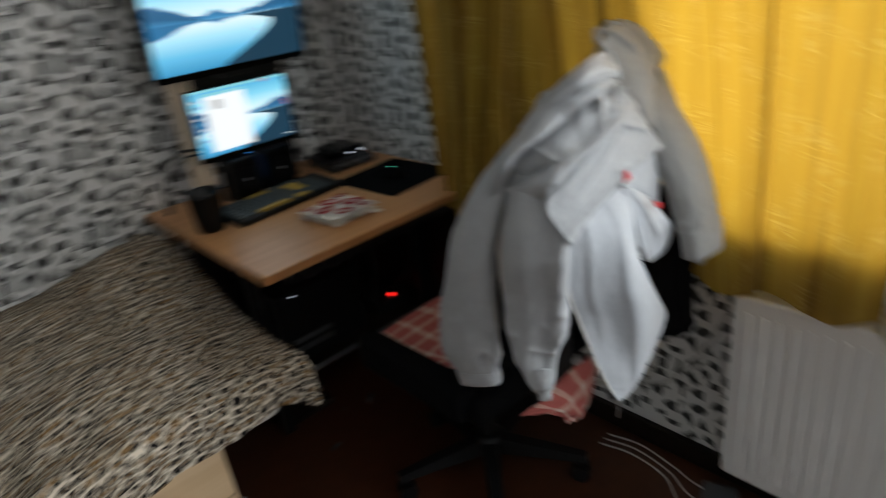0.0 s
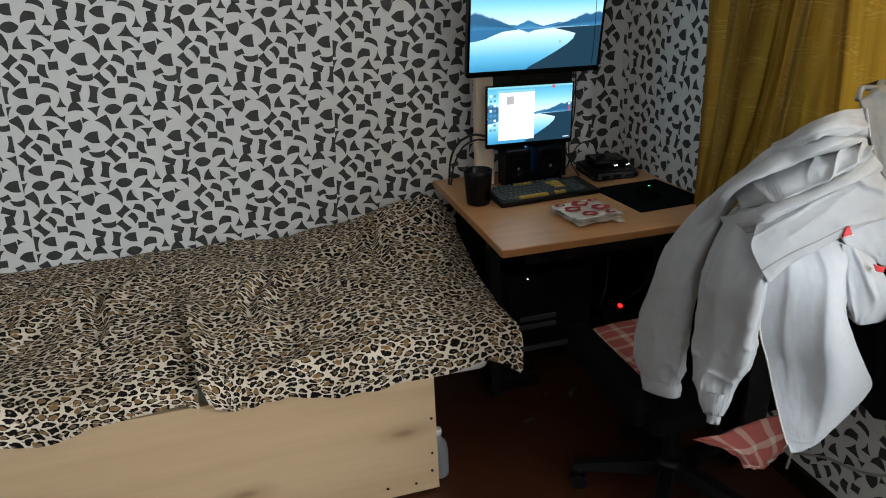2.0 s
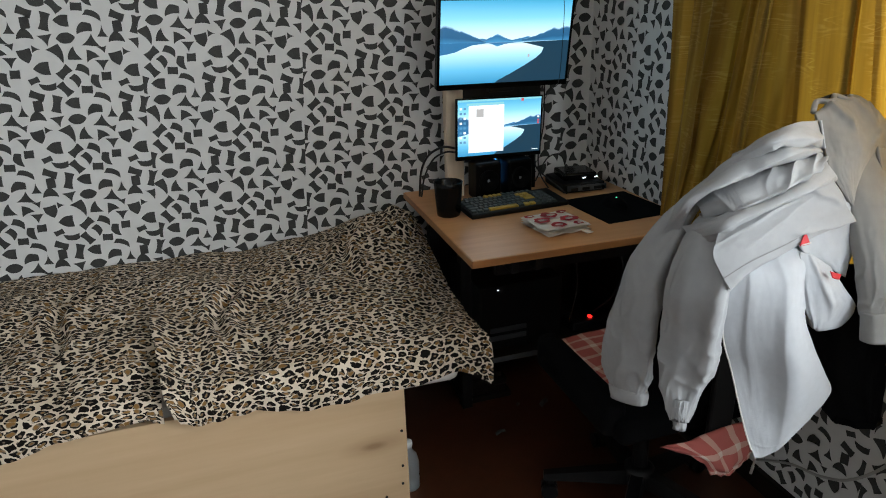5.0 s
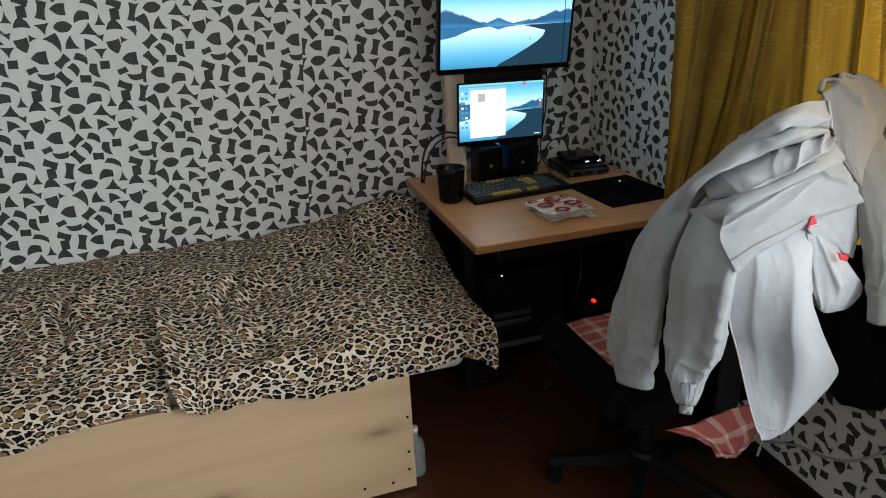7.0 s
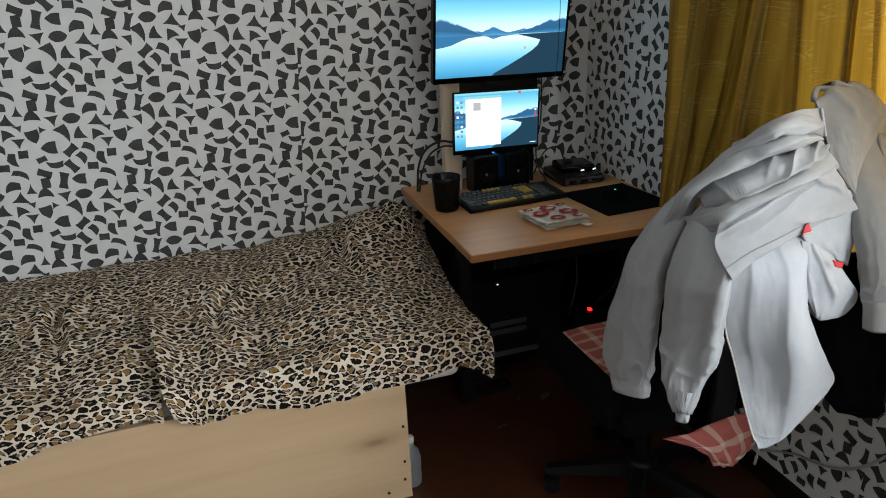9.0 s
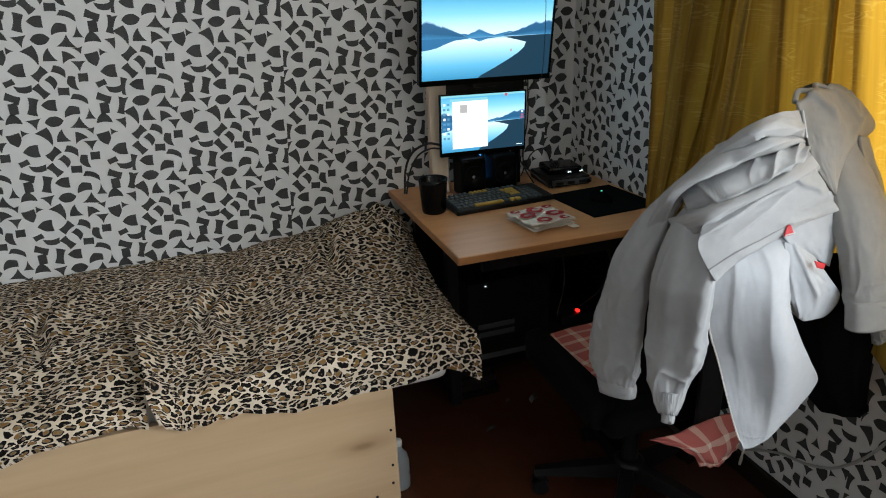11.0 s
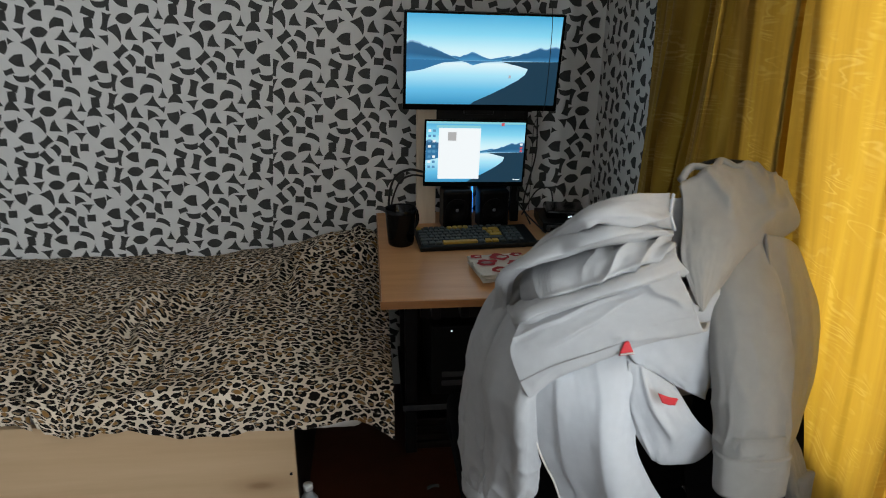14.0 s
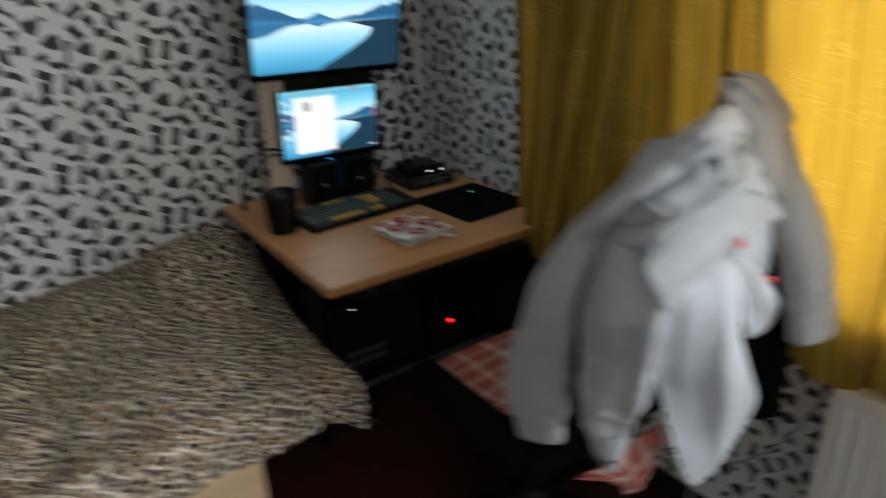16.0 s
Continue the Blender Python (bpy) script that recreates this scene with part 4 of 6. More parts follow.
def monitor_picture(screen, m, w, h):
    """The desktop picture: a mountain lake under a pale sky, in flat glowing layers. m: the screen's pose, w, h its size."""
    def place(depth):
        return lambda x, y: m @ Vector(((x - 0.5) * w, -depth, (y - 0.5) * h))
    def layer(name, outline, depth, mat, v=None):
        bm = bmesh.new()
        uv = bm.loops.layers.uv.new("UVMap")
        f = bm.faces.new([bm.verts.new(place(depth)(x, y)) for x, y in outline])
        lo, hi = v or (min(y for x, y in outline), max(y for x, y in outline))
        for l, (x, y) in zip(f.loops, outline):
            l[uv].uv = (x, (y - lo) / (hi - lo))
        return part(name, bm, mat, screen)
    layer("picture_sky", [(0, 0.47), (1, 0.47), (1, 1), (0, 1)], 0.0004, SCREEN_SKY)
    layer("picture_lake", [(0, 0), (1, 0), (1, 0.505), (0, 0.505)], 0.0006, SCREEN_LAKE)
    for name, l, r, pk, mt, d in (("picture_far_ridge", 0.2, 0.75, [(0.43, 0.14, 0.095), (0.66, 0.16, 0.06), (0.3, 0.2, 0.05)], SCREEN_FAR, 0.0008),
                                  ("picture_left_ridge", 0.0, 0.34, [(0.04, 0.30, 0.215), (0.15, 0.2, 0.150)], SCREEN_RIDGE, 0.0010),
                                  ("picture_right_ridge", 0.62, 1.0, [(0.97, 0.40, 0.175), (0.87, 0.20, 0.165)], SCREEN_RIDGE, 0.0010)):
        bm = bmesh.new()
        mountains(l, r, pk, 0.505, l * 9 + 1, bm, bm.loops.layers.uv.new("UVMap"), place(d))
        part(name, bm, mt, screen)
    layer("picture_left_reflection", [(0, 0.505), (0.40, 0.505), (0.33, 0.490), (0.24, 0.475), (0.17, 0.435), (0.11, 0.395), (0.05, 0.375), (0, 0.365)], 0.0012, SCREEN_DEEP)
    layer("picture_ridge_reflection", [(0.34, 0.505), (0.66, 0.505), (0.56, 0.492), (0.49, 0.480), (0.43, 0.450), (0.39, 0.480)], 0.0012, SCREEN_FAR)
    shore = [(1, 0), (1, 0.505), (0.62, 0.495), (0.72, 0.455), (0.80, 0.42), (0.785, 0.355), (0.74, 0.29), (0.66, 0.21), (0.56, 0.12), (0.45, 0.03), (0.43, 0)]
    layer("picture_shore", shore, 0.0014, SCREEN_SHORE)
    return layer


SCREEN_SKY = glow_ramp("screen_sky", ((0.0, (0.84, 0.98, 1.0)), (0.30, (0.60, 0.91, 1.0)), (0.6, (0.25, 0.70, 0.92)), (1.0, (0.06, 0.42, 0.70))), SCREEN)
SCREEN_LAKE = glow_ramp("screen_lake", ((0.0, (0.045, 0.30, 0.55)), (0.35, (0.14, 0.54, 0.82)), (0.68, (0.42, 0.80, 0.98)), (0.93, (0.76, 0.96, 1.0)), (1.0, (0.35, 0.65, 0.85))), SCREEN)
SCREEN_DEEP = glow("screen_deep_water", (0.03, 0.17, 0.36), SCREEN)
SCREEN_RIDGE = glow_ramp("screen_ridge", ((0.0, (0.05, 0.24, 0.46)), (0.35, (0.022, 0.12, 0.26)), (0.88, (0.03, 0.13, 0.27)), (0.96, (0.30, 0.55, 0.74))), SCREEN)
SCREEN_FAR = glow_ramp("screen_far_ridge", ((0.0, (0.06, 0.30, 0.56)), (0.8, (0.03, 0.16, 0.36)), (1.0, (0.20, 0.45, 0.66))), SCREEN)
SCREEN_SHORE = glow("screen_shore", (0.012, 0.045, 0.08), SCREEN)
SCREEN_WHITE = glow("screen_white", (0.93, 0.98, 1.0), SCREEN)
SCREEN_ICON = glow("screen_icon", (0.10, 0.30, 0.50), SCREEN)
SCREEN_GREY = glow("screen_grey", (0.45, 0.45, 0.45), SCREEN)
SCREEN_TEAL = glow("screen_teal", (0.25, 0.62, 0.72), SCREEN)
SCREEN_RED = glow("screen_red", (0.65, 0.08, 0.10), SCREEN)


def at_pose(bm, m):
    bmesh.ops.transform(bm, matrix=m, verts=bm.verts)
    return bm


# upper monitor, tipped forward
UP = pose(-0.478, -0.222, 1.335, 7, 0.8, 0.5)
mon = thing("monitor", (-0.478, -0.2, 1.18), "black wide monitor showing a mountain lake picture, mounted high", "monitor", "monitors")
part("housing", at_pose(box(-0.259, 0.259, 0.0, 0.03, -0.158, 0.152, 0.004), UP), BLACK, mon)
for x0, x1, z0, z1 in ((-0.2595, -0.2505, -0.1585, 0.1525), (0.2505, 0.2595, -0.1585, 0.1525), (-0.2505, 0.2505, 0.146, 0.1525), (-0.2505, 0.2505, -0.1585, -0.139)):
    part("bezel", at_pose(box(x0, x1, -0.004, -0.0005, z0, z1, 0.001), UP), GLOSS, mon)
up_screen = part("screen", at_pose(box(-0.2505, 0.2505, -0.0012, -0.0004, -0.139, 0.146), UP), GLOSS, mon)
up_layer = monitor_picture(up_screen, UP @ Matrix.Translation((0, -0.0013, 0.0035)), 0.501, 0.285)
up_layer("picture_icon", [(0.675, 0.31), (0.69, 0.31), (0.69, 0.345), (0.675, 0.345)], 0.002, SCREEN_GREY)
part("vesa_plate", at_pose(box(-0.06, 0.06, 0.03, 0.055, -0.09, 0.05, 0.003), UP), BLACK, mon)

# lower, smaller monitor, slightly askew
LOW = pose(-0.4905, -0.196, 1.029, -1, 1.6, 3.2)
low = thing("portable_monitor", (-0.49, -0.19, 0.92), "small black monitor with a white window open on its screen", "monitor", "monitors")
part("housing", at_pose(box(-0.1785, 0.1785, 0.0, 0.012, -0.115, 0.113, 0.003), LOW), BLACK, low)
for x0, x1, z0, z1 in ((-0.179, -0.173, -0.1155, 0.1135), (0.173, 0.179, -0.1155, 0.1135), (-0.173, 0.173, 0.108, 0.1135), (-0.173, 0.173, -0.1155, -0.1)):
    part("bezel", at_pose(box(x0, x1, -0.003, -0.0005, z0, z1, 0.001), LOW), GLOSS, low)
low_screen = part("screen", at_pose(box(-0.173, 0.173, -0.0012, -0.0004, -0.1, 0.108), LOW), GLOSS, low)
lay = monitor_picture(low_screen, LOW @ Matrix.Translation((0, -0.0013, 0.004)), 0.346, 0.208)


def block(name, x0, x1, y0, y1, mat, depth=0.0020):
    lay(name, [(x0, y0), (x1, y0), (x1, y1), (x0, y1)], depth, mat)


block("picture_title_bar", 0.10, 0.54, 0.90, 0.94, SCREEN_TEAL)
block("picture_window", 0.125, 0.545, 0.055, 0.895, SCREEN_WHITE)
block("picture_file_icon", 0.215, 0.30, 0.69, 0.83, SCREEN_GREY, 0.0024)
block("picture_top_bar", 0.0, 1.0, 0.965, 1.0, SCREEN_TEAL, 0.0024)
for i in range(8):
    for x in (0.02, 0.065):
        block("picture_icon", x, x + 0.028, 0.83 - i * 0.085, 0.87 - i * 0.085, SCREEN_ICON if (i + (x > 0.03)) % 3 else SCREEN_WHITE, 0.0022)
for y in (0.62, 0.56, 0.51):
    block("picture_icon", 0.955, 0.98, y, y + 0.035, SCREEN_RED if y < 0.6 else SCREEN_WHITE, 0.0022)
block("picture_icon", 0.75, 0.78, 0.94, 0.99, SCREEN_RED, 0.0026)
block("picture_clock_bar", 0.90, 0.975, 0.035, 0.05, SCREEN_WHITE, 0.0022)

# home-made monitor stand: bare board, dark post and cross plates
stand = thing("monitor_stand", (-0.5, -0.1, DZ), "home-made monitor stand of a bare pine board and dark posts", "monitor stand")
part("board", box(-0.69, -0.622, -0.155, -0.118, DZ, 1.28, 0.002), BOARD, stand, "bare pine board with a knot")
part("post", box(-0.345, -0.315, -0.15, -0.12, DZ, 1.35, 0.002), BLACK, stand)
part("post", box(-0.40, -0.38, -0.15, -0.12, DZ, 1.35, 0.002), BLACK, stand)
part("cross_plate", box(-0.634, -0.30, -0.149, -0.128, 1.10, 1.22, 0.002), BLACK, stand)
part("cross_plate", box(-0.634, -0.30, -0.1495, -0.1285, 0.93, 1.06, 0.002), BLACK, stand)
part("arm", box(-0.53, -0.43, -0.183, -0.15, 0.98, 1.05, 0.003), BLACK, stand)
part("arm", box(-0.53, -0.43, -0.19, -0.15, 1.16, 1.30, 0.003), BLACK, stand)


def speaker(x, y, label):
    s = thing("speaker", (x, y, DZ), label, "loudspeaker", "desk speakers")
    part("cabinet", box(x - 0.052, x + 0.052, y - 0.045, y + 0.045, DZ, DZ + 0.145, 0.012, 3, turn=4), CABINET, s)
    cone = part("cone", at_pose(lathe([(0.042, 0.0), (0.042, 0.004), (0.036, 0.005), (0.015, -0.006), (0.012, -0.006)], (0, 0, 0), 28), pose(x, y - 0.0455, DZ + 0.075, 90, 0, 4)), DUST, s, smooth=True)
    part("dust_cap", at_pose(lathe([(0.0075, -0.006), (0.007, -0.002), (0.005, 0.001), (0.001, 0.002)], (0, 0, 0), 20), pose(x, y - 0.0455, DZ + 0.075, 90, 0, 4)), CAP, cone, smooth=True)


speaker(-0.555, -0.20, "small black desk speaker under the monitor")
speaker(-0.425, -0.20, "small black desk speaker under the monitor")
solo("light_strip", box(-0.492, -0.487, -0.152, -0.149, 0.80, 0.90, 0.001), BLUELED, "thin blue light glowing between the speakers", "light")

# mug
MX, MY = -0.757, -0.365
mug = thing("mug", (MX, MY, DZ), "black ceramic mug on the desk", "mug")
part("body", lathe([(0.036, 0.0), (0.041, 0.003), (0.043, 0.012), (0.050, 0.108), (0.052, 0.124), (0.050, 0.125), (0.047, 0.120), (0.041, 0.02), (0.02, 0.012)], (MX, MY, DZ), 40), GLOSS, mug, smooth=True)
ring = ([(MX + 0.034, MY + 0.030, DZ + 0.105), (MX + 0.053, MY + 0.047, DZ + 0.10), (MX + 0.057, MY + 0.050, DZ + 0.06), (MX + 0.033, MY + 0.029, DZ + 0.03)])
wire("handle", ring, 0.0065, GLOSS, mug)

# keyboard
KB = pose(-0.508, -0.352, DZ + 0.006, 3.5, 0, 4.0) @ Matrix.Diagonal((1.06, 1.10, 1.0, 1))
kb = thing("keyboard", (-0.51, -0.35, DZ), "dark mechanical keyboard with slate and ochre keycaps", "keyboard")
part("case", at_pose(box(-0.186, 0.186, -0.075, 0.075, -0.004, 0.016, 0.005), KB), BLACK, kb)
rows = [[1] * 12, [1] * 13 + [2], [1.5] + [1] * 12 + [1.5], [1.75] + [1] * 11 + [2.25], [2.25] + [1] * 10 + [2.75], [1.25] * 3 + [6.25] + [1.25] * 4]
U = 0.0190
for r, keys in enumerate(rows):
    z = 0.0165
    y1 = 0.066 - r * 0.0222
    x = -0.179
    for k, wd in enumerate(keys + [0.25, 1, 1, 1]):
        if wd == 0.25 or (r == 0 and k in (1, 5)):
            x += 0.3 * U
        if wd == 0.25:
            continue
        gold = (r == 5 and wd > 5) or (r == 0 and k in (5, 6, 7, 8)) or (r == 0 and k == 0) or (r == 3 and wd > 2) or (r in (1, 2) and k in (12, 13)) or (r == 4 and k == 16) or (r == 5 and k in (5, 6)) or (r == 3 and k == 12)
        w = wd * U * 0.93
        bm = box(x, x + w - 0.0030, y1 - 0.0178, y1, z - 0.004, z + 0.007, 0.0018, 1)
        part("keycap", at_pose(bm, KB), KEYGOLD if gold else KEYGREY, kb)
        x += w
        if x > 0.17:
            break

# folded napkin with red rings
nap = thing("napkin", (-0.455, -0.58, DZ), "folded off-white napkin with red printed rings", "napkin")
NP = pose(-0.470, -0.636, DZ, 0, 0, 8) @ Matrix.Diagonal((0.99, 1.0, 1.5, 1))
for i, (dx, dy, tw) in enumerate(((0.0, 0.0, 0.0), (0.004, 0.004, 2.0), (-0.002, 0.005, -1.5))):
    rows_n = [[(x, y, 0) for x in (-0.085, -0.03, 0.03, 0.085)] for y in (0.085, 0.03, -0.03, -0.08)]
    bm = sheet(rows_n, 24, 24, 0.0045, lambda u, v: 0.0)
    for v in bm.verts:
        v.co.z = 0.0055 * i + (0.0045 if v.co.z > -0.002 else 0.0) + 0.0022 * noise.noise(Vector((v.co.x * 22, v.co.y * 22, i))) * (v.co.z > -0.002) + 0.001
    part("fold", at_pose(bm, NP @ pose(dx, dy, 0, 0, 0, tw)), NAPKIN, nap, smooth=True)
for cx, cy, r in ((-0.044, 0.012, 0.031), (0.012, 0.050, 0.032), (0.048, -0.008, 0.031), (-0.020, -0.050, 0.028), (-0.060, 0.066, 0.018), (0.066, 0.060, 0.018), (0.052, -0.062, 0.017)):
    bm = bmesh.new()
    n = 24
    ang = [2 * math.pi * i / n for i in range(n)]
    wob = [1 + 0.45 * noise.noise(Vector((math.cos(a) * 1.3 + cx * 90, math.sin(a) * 1.3, cy * 90))) for a in ang]
    o = [bm.verts.new((cx + r * k * math.cos(a), cy + r * 0.85 * k * math.sin(a), 0.0196)) for a, k in zip(ang, wob)]
    q = [bm.verts.new((cx + 0.003 + r * 0.5 * (2 - k) * math.cos(a), cy + r * 0.32 * k * math.sin(a), 0.0196)) for a, k in zip(ang, wob)]
    for i in range(n):
        bm.faces.new((o[i], o[(i + 1) % n], q[(i + 1) % n], q[i]))
    part("printed_ring", at_pose(bm, NP @ pose(-0.002, 0.005, 0, 0, 0, -1.5)), REDPRINT, nap, "red ring")
part("care_label", at_pose(box(0.045, 0.07, -0.11, -0.08, 0.004, 0.0055), NP), NAPKIN, nap)

# black mouse mat, set-top box and mouse near the window
solo("mouse_mat", box(-0.30, -0.02, -0.66, -0.36, DZ, DZ + 0.004, 0.0015, turn=4), MATTE, "black cloth mouse mat on the desk", "mouse mat")
mouse = thing("mouse", (-0.17, -0.51, DZ + 0.005), "black computer mouse with a green light", "mouse")
bm = bmesh.new()
bmesh.ops.create_uvsphere(bm, u_segments=28, v_segments=16, radius=1, matrix=pose(-0.17, -0.51, DZ + 0.006, 0, 0, 12) @ Matrix.Diagonal((0.032, 0.06, 0.036, 1)))
bmesh.ops.bisect_plane(bm, geom=bm.verts[:] + bm.edges[:] + bm.faces[:], plane_co=(0, 0, DZ + 0.0055), plane_no=(0, 0, -1), clear_outer=True)
part("body", bm, MATTE, mouse, smooth=True)
part("light", box(-0.175, -0.168, -0.525, -0.518, DZ + 0.039, DZ + 0.0415, 0.001), GREENLED, mouse)
amp = thing("media_box", (-0.14, -0.22, DZ), "grey and black media box with small lights", "media box")
part("body", box(-0.25, -0.075, -0.29, -0.10, DZ, DZ + 0.036, 0.004, turn=-4), BLACK, amp)
part("front", box(-0.245, -0.08, -0.302, -0.292, DZ + 0.008, DZ + 0.030, 0.003, turn=-4), SILVER, amp, "brushed grey front")
part("top_unit", box(-0.225, -0.085, -0.25, -0.12, DZ + 0.0365, DZ + 0.066, 0.008, turn=-9), GLOSS, amp)
for i in range(3):
    part("port", box(-0.235 + i * 0.05, -0.205 + i * 0.05, -0.306, -0.301, DZ + 0.012, DZ + 0.024, 0.001, turn=-4), BLACK, amp)
part("knob", rod((-0.097, -0.300, DZ + 0.019), (-0.098, -0.312, DZ + 0.019), 0.008, 0.007), BLACK, amp)
for x, z in ((-0.158, 0.046), (-0.150, 0.047), (-0.106, 0.045), (-0.098, 0.047)):
    part("light", box(x - 0.002, x + 0.002, -0.262, -0.256, DZ + z, DZ + z + 0.004), WHITELED, amp)
for i, pts in enumerate(([(-0.28, -0.2, DZ + 0.004), (-0.30, -0.16, DZ + 0.06), (-0.27, -0.08, DZ + 0.12), (-0.24, -0.06, 1.0), (-0.25, -0.08, 1.17)],
                         [(-0.25, -0.30, DZ + 0.004), (-0.31, -0.25, DZ + 0.06), (-0.33, -0.18, DZ + 0.10), (-0.3, -0.12, 0.95)],
                         [(-0.20, -0.2, DZ + 0.068), (-0.2, -0.14, DZ + 0.12), (-0.24, -0.1, DZ + 0.10), (-0.29, -0.1, DZ + 0.01)])):
    wire("cable", pts, 0.0028, CABLE, label="thin black cable behind the monitors", category="cable")
wire("cable", [(-0.668, -0.195, 0.965), (-0.72, -0.2, 0.975), (-0.765, -0.16, 0.94), (-0.785, -0.12, 0.87), (-0.79, -0.10, DZ + 0.003)], 0.0045, CABLE, label="black cable plugged into the small monitor", category="cable")
wire("cable", [(-0.668, -0.195, 0.95), (-0.71, -0.2, 0.955), (-0.75, -0.17, 0.925), (-0.775, -0.13, 0.85), (-0.785, -0.11, DZ + 0.003)], 0.0035, CABLE, label="black cable plugged into the small monitor", category="cable")
wire("cable", [(-0.262, -0.205, 1.52), (-0.262, -0.236, 1.49), (-0.262, -0.245, 1.40), (-0.266, -0.232, 1.20), (-0.275, -0.2, 1.16), (-0.27, -0.12, 1.10), (-0.25, -0.05, 0.95), (-0.25, -0.04, DZ + 0.003)], 0.0012, CABLE, label="thin black cable hanging over the monitor", category="cable")

# ---- the chair and the clothes on it ----
CX, CY = -0.40, -1.10
chair = thing("office_chair", (CX, CY, 0.0), "black office chair heaped with grey jackets, facing the desk", "chair")
base = part("hub", lathe([(0.04, 0.07), (0.045, 0.08), (0.045, 0.13), (0.03, 0.14)], (CX, CY, 0)), BLACK, chair, smooth=True)
for i in range(5):
    a = radians(156 + 72 * i)
    ex, ey = CX + 0.27 * math.cos(a), CY + 0.27 * math.sin(a)
    bm = bmesh.new()
    w = Vector((-math.sin(a), math.cos(a), 0))
    rings = []
    for s, hw, z0, z1 in ((0.03, 0.026, 0.075, 0.125), (0.16, 0.023, 0.075, 0.108), (0.29, 0.017, 0.068, 0.088)):
        c = Vector((CX + s * math.cos(a), CY + s * math.sin(a), 0))
        rings.append([bm.verts.new(c + w * sx * hw + Vector((0, 0, z))) for sx, z in ((-1, z0), (1, z0), (0.7, z1), (-0.7, z1))])
    for p, q in zip(rings, rings[1:]):
        for k in range(4):
            bm.faces.new((p[k], p[(k + 1) % 4], q[(k + 1) % 4], q[k]))
    bm.faces.new(reversed(rings[0]))
    bm.faces.new(rings[-1])
    part("base_arm", bm, BLACK, chair)
    castor = part("castor", rod((ex, ey, 0.045), (ex, ey, 0.075), 0.012), BLACK, chair)
    for s in (-1, 1):
        part("wheel", rod(Vector((ex, ey, 0.026)) + w * 0.006 * s, Vector((ex, ey, 0.026)) + w * 0.024 * s, 0.026, seg=20), BLACK, castor)
part("gas_lift", rod((CX, CY, 0.13), (CX, CY, 0.40), 0.025, 0.022), BLACK, chair)
part("mechanism", box(CX - 0.09, CX + 0.09, CY - 0.12, CY + 0.1, 0.385, 0.425, 0.008), BLACK, chair)


def cushion_shape(x0, x1, y0, y1, z0, z1, r):
    bm = box(x0, x1, y0, y1, z0, z1)
    bmesh.ops.bevel(bm, geom=bm.edges[:], offset=r, segments=5, profile=0.6, affect="EDGES")
    return bm


part("seat", cushion_shape(CX - 0.24, CX + 0.24, CY - 0.24, CY + 0.20, 0.425, 0.495, 0.032), MATTE, chair, smooth=True)
part("seat_edge", cushion_shape(CX - 0.265, CX - 0.195, CY - 0.20, CY + 0.205, 0.43, 0.54, 0.034), MATTE, chair, smooth=True)
back_rows = [[(CX - 0.06, -1.40, 1.07), (CX - 0.02, -1.425, 1.09), (CX + 0.05, -1.425, 1.10), (CX + 0.12, -1.40, 1.09)],
             [(CX - 0.13, -1.375, 0.98), (CX - 0.05, -1.41, 0.98), (CX + 0.07, -1.41, 0.98), (CX + 0.22, -1.375, 0.98)],
             [(CX - 0.19, -1.35, 0.76), (CX - 0.07, -1.39, 0.76), (CX + 0.07, -1.39, 0.76), (CX + 0.23, -1.35, 0.76)],
             [(CX - 0.20, -1.335, 0.56), (CX - 0.06, -1.36, 0.55), (CX + 0.06, -1.36, 0.55), (CX + 0.20, -1.335, 0.56)]]
part("backrest", sheet(back_rows, 20, 24, 0.05), MATTE, chair, smooth=True)
part("back_bar", box(CX - 0.035, CX + 0.035, -1.40, -1.385, 0.40, 0.75, 0.005), BLACK, chair)
part("back_bar", box(CX - 0.035, CX + 0.035, -1.40, CY - 0.1, 0.395, 0.415, 0.004), BLACK, chair)
ax = CX + 0.265
arm = part("armrest", cushion_shape(ax - 0.035, ax + 0.035, -1.36, -1.06, 0.66, 0.695, 0.014), BLACK, chair, smooth=True)
wire("support", [(ax, -1.31, 0.67), (ax, -1.33, 0.58), (ax - 0.01, -1.28, 0.47), (ax - 0.06, -1.18, 0.415), (ax - 0.10, -1.1, 0.41)], 0.017, BLACK, arm)
wire("seat_roll", [(-0.640, -0.93, 0.465), (-0.648, -1.00, 0.484), (-0.622, -1.12, 0.490), (-0.580, -1.23, 0.480)], 0.026, MATTE, chair)

# plaid throw on the seat, hanging out behind
throw = thing("throw", (CX, CY, 0.5), "rose and white plaid throw on the chair seat", "throw")
rows_t = [[(-0.615, -0.90, 0.497), (-0.5, -0.895, 0.506), (-0.3, -0.895, 0.506), (-0.18, -0.90, 0.49)],
          [(-0.64, -1.0, 0.503), (-0.5, -1.0, 0.514), (-0.3, -1.0, 0.514), (-0.16, -1.0, 0.495)],
          [(-0.60, -1.12, 0.503), (-0.5, -1.12, 0.514), (-0.3, -1.12, 0.514), (-0.18, -1.12, 0.5)],
          [(-0.56, -1.20, 0.501), (-0.46, -1.21, 0.505), (-0.34, -1.21, 0.505), (-0.22, -1.20, 0.5)]]
part("seat_cover", sheet(rows_t, 40, 40, 0.006, lambda u, v: 0.004 * noise.noise(Vector((u * 6, v * 7, 1))), (0.48, 0.5)), PLAID, throw, smooth=True)
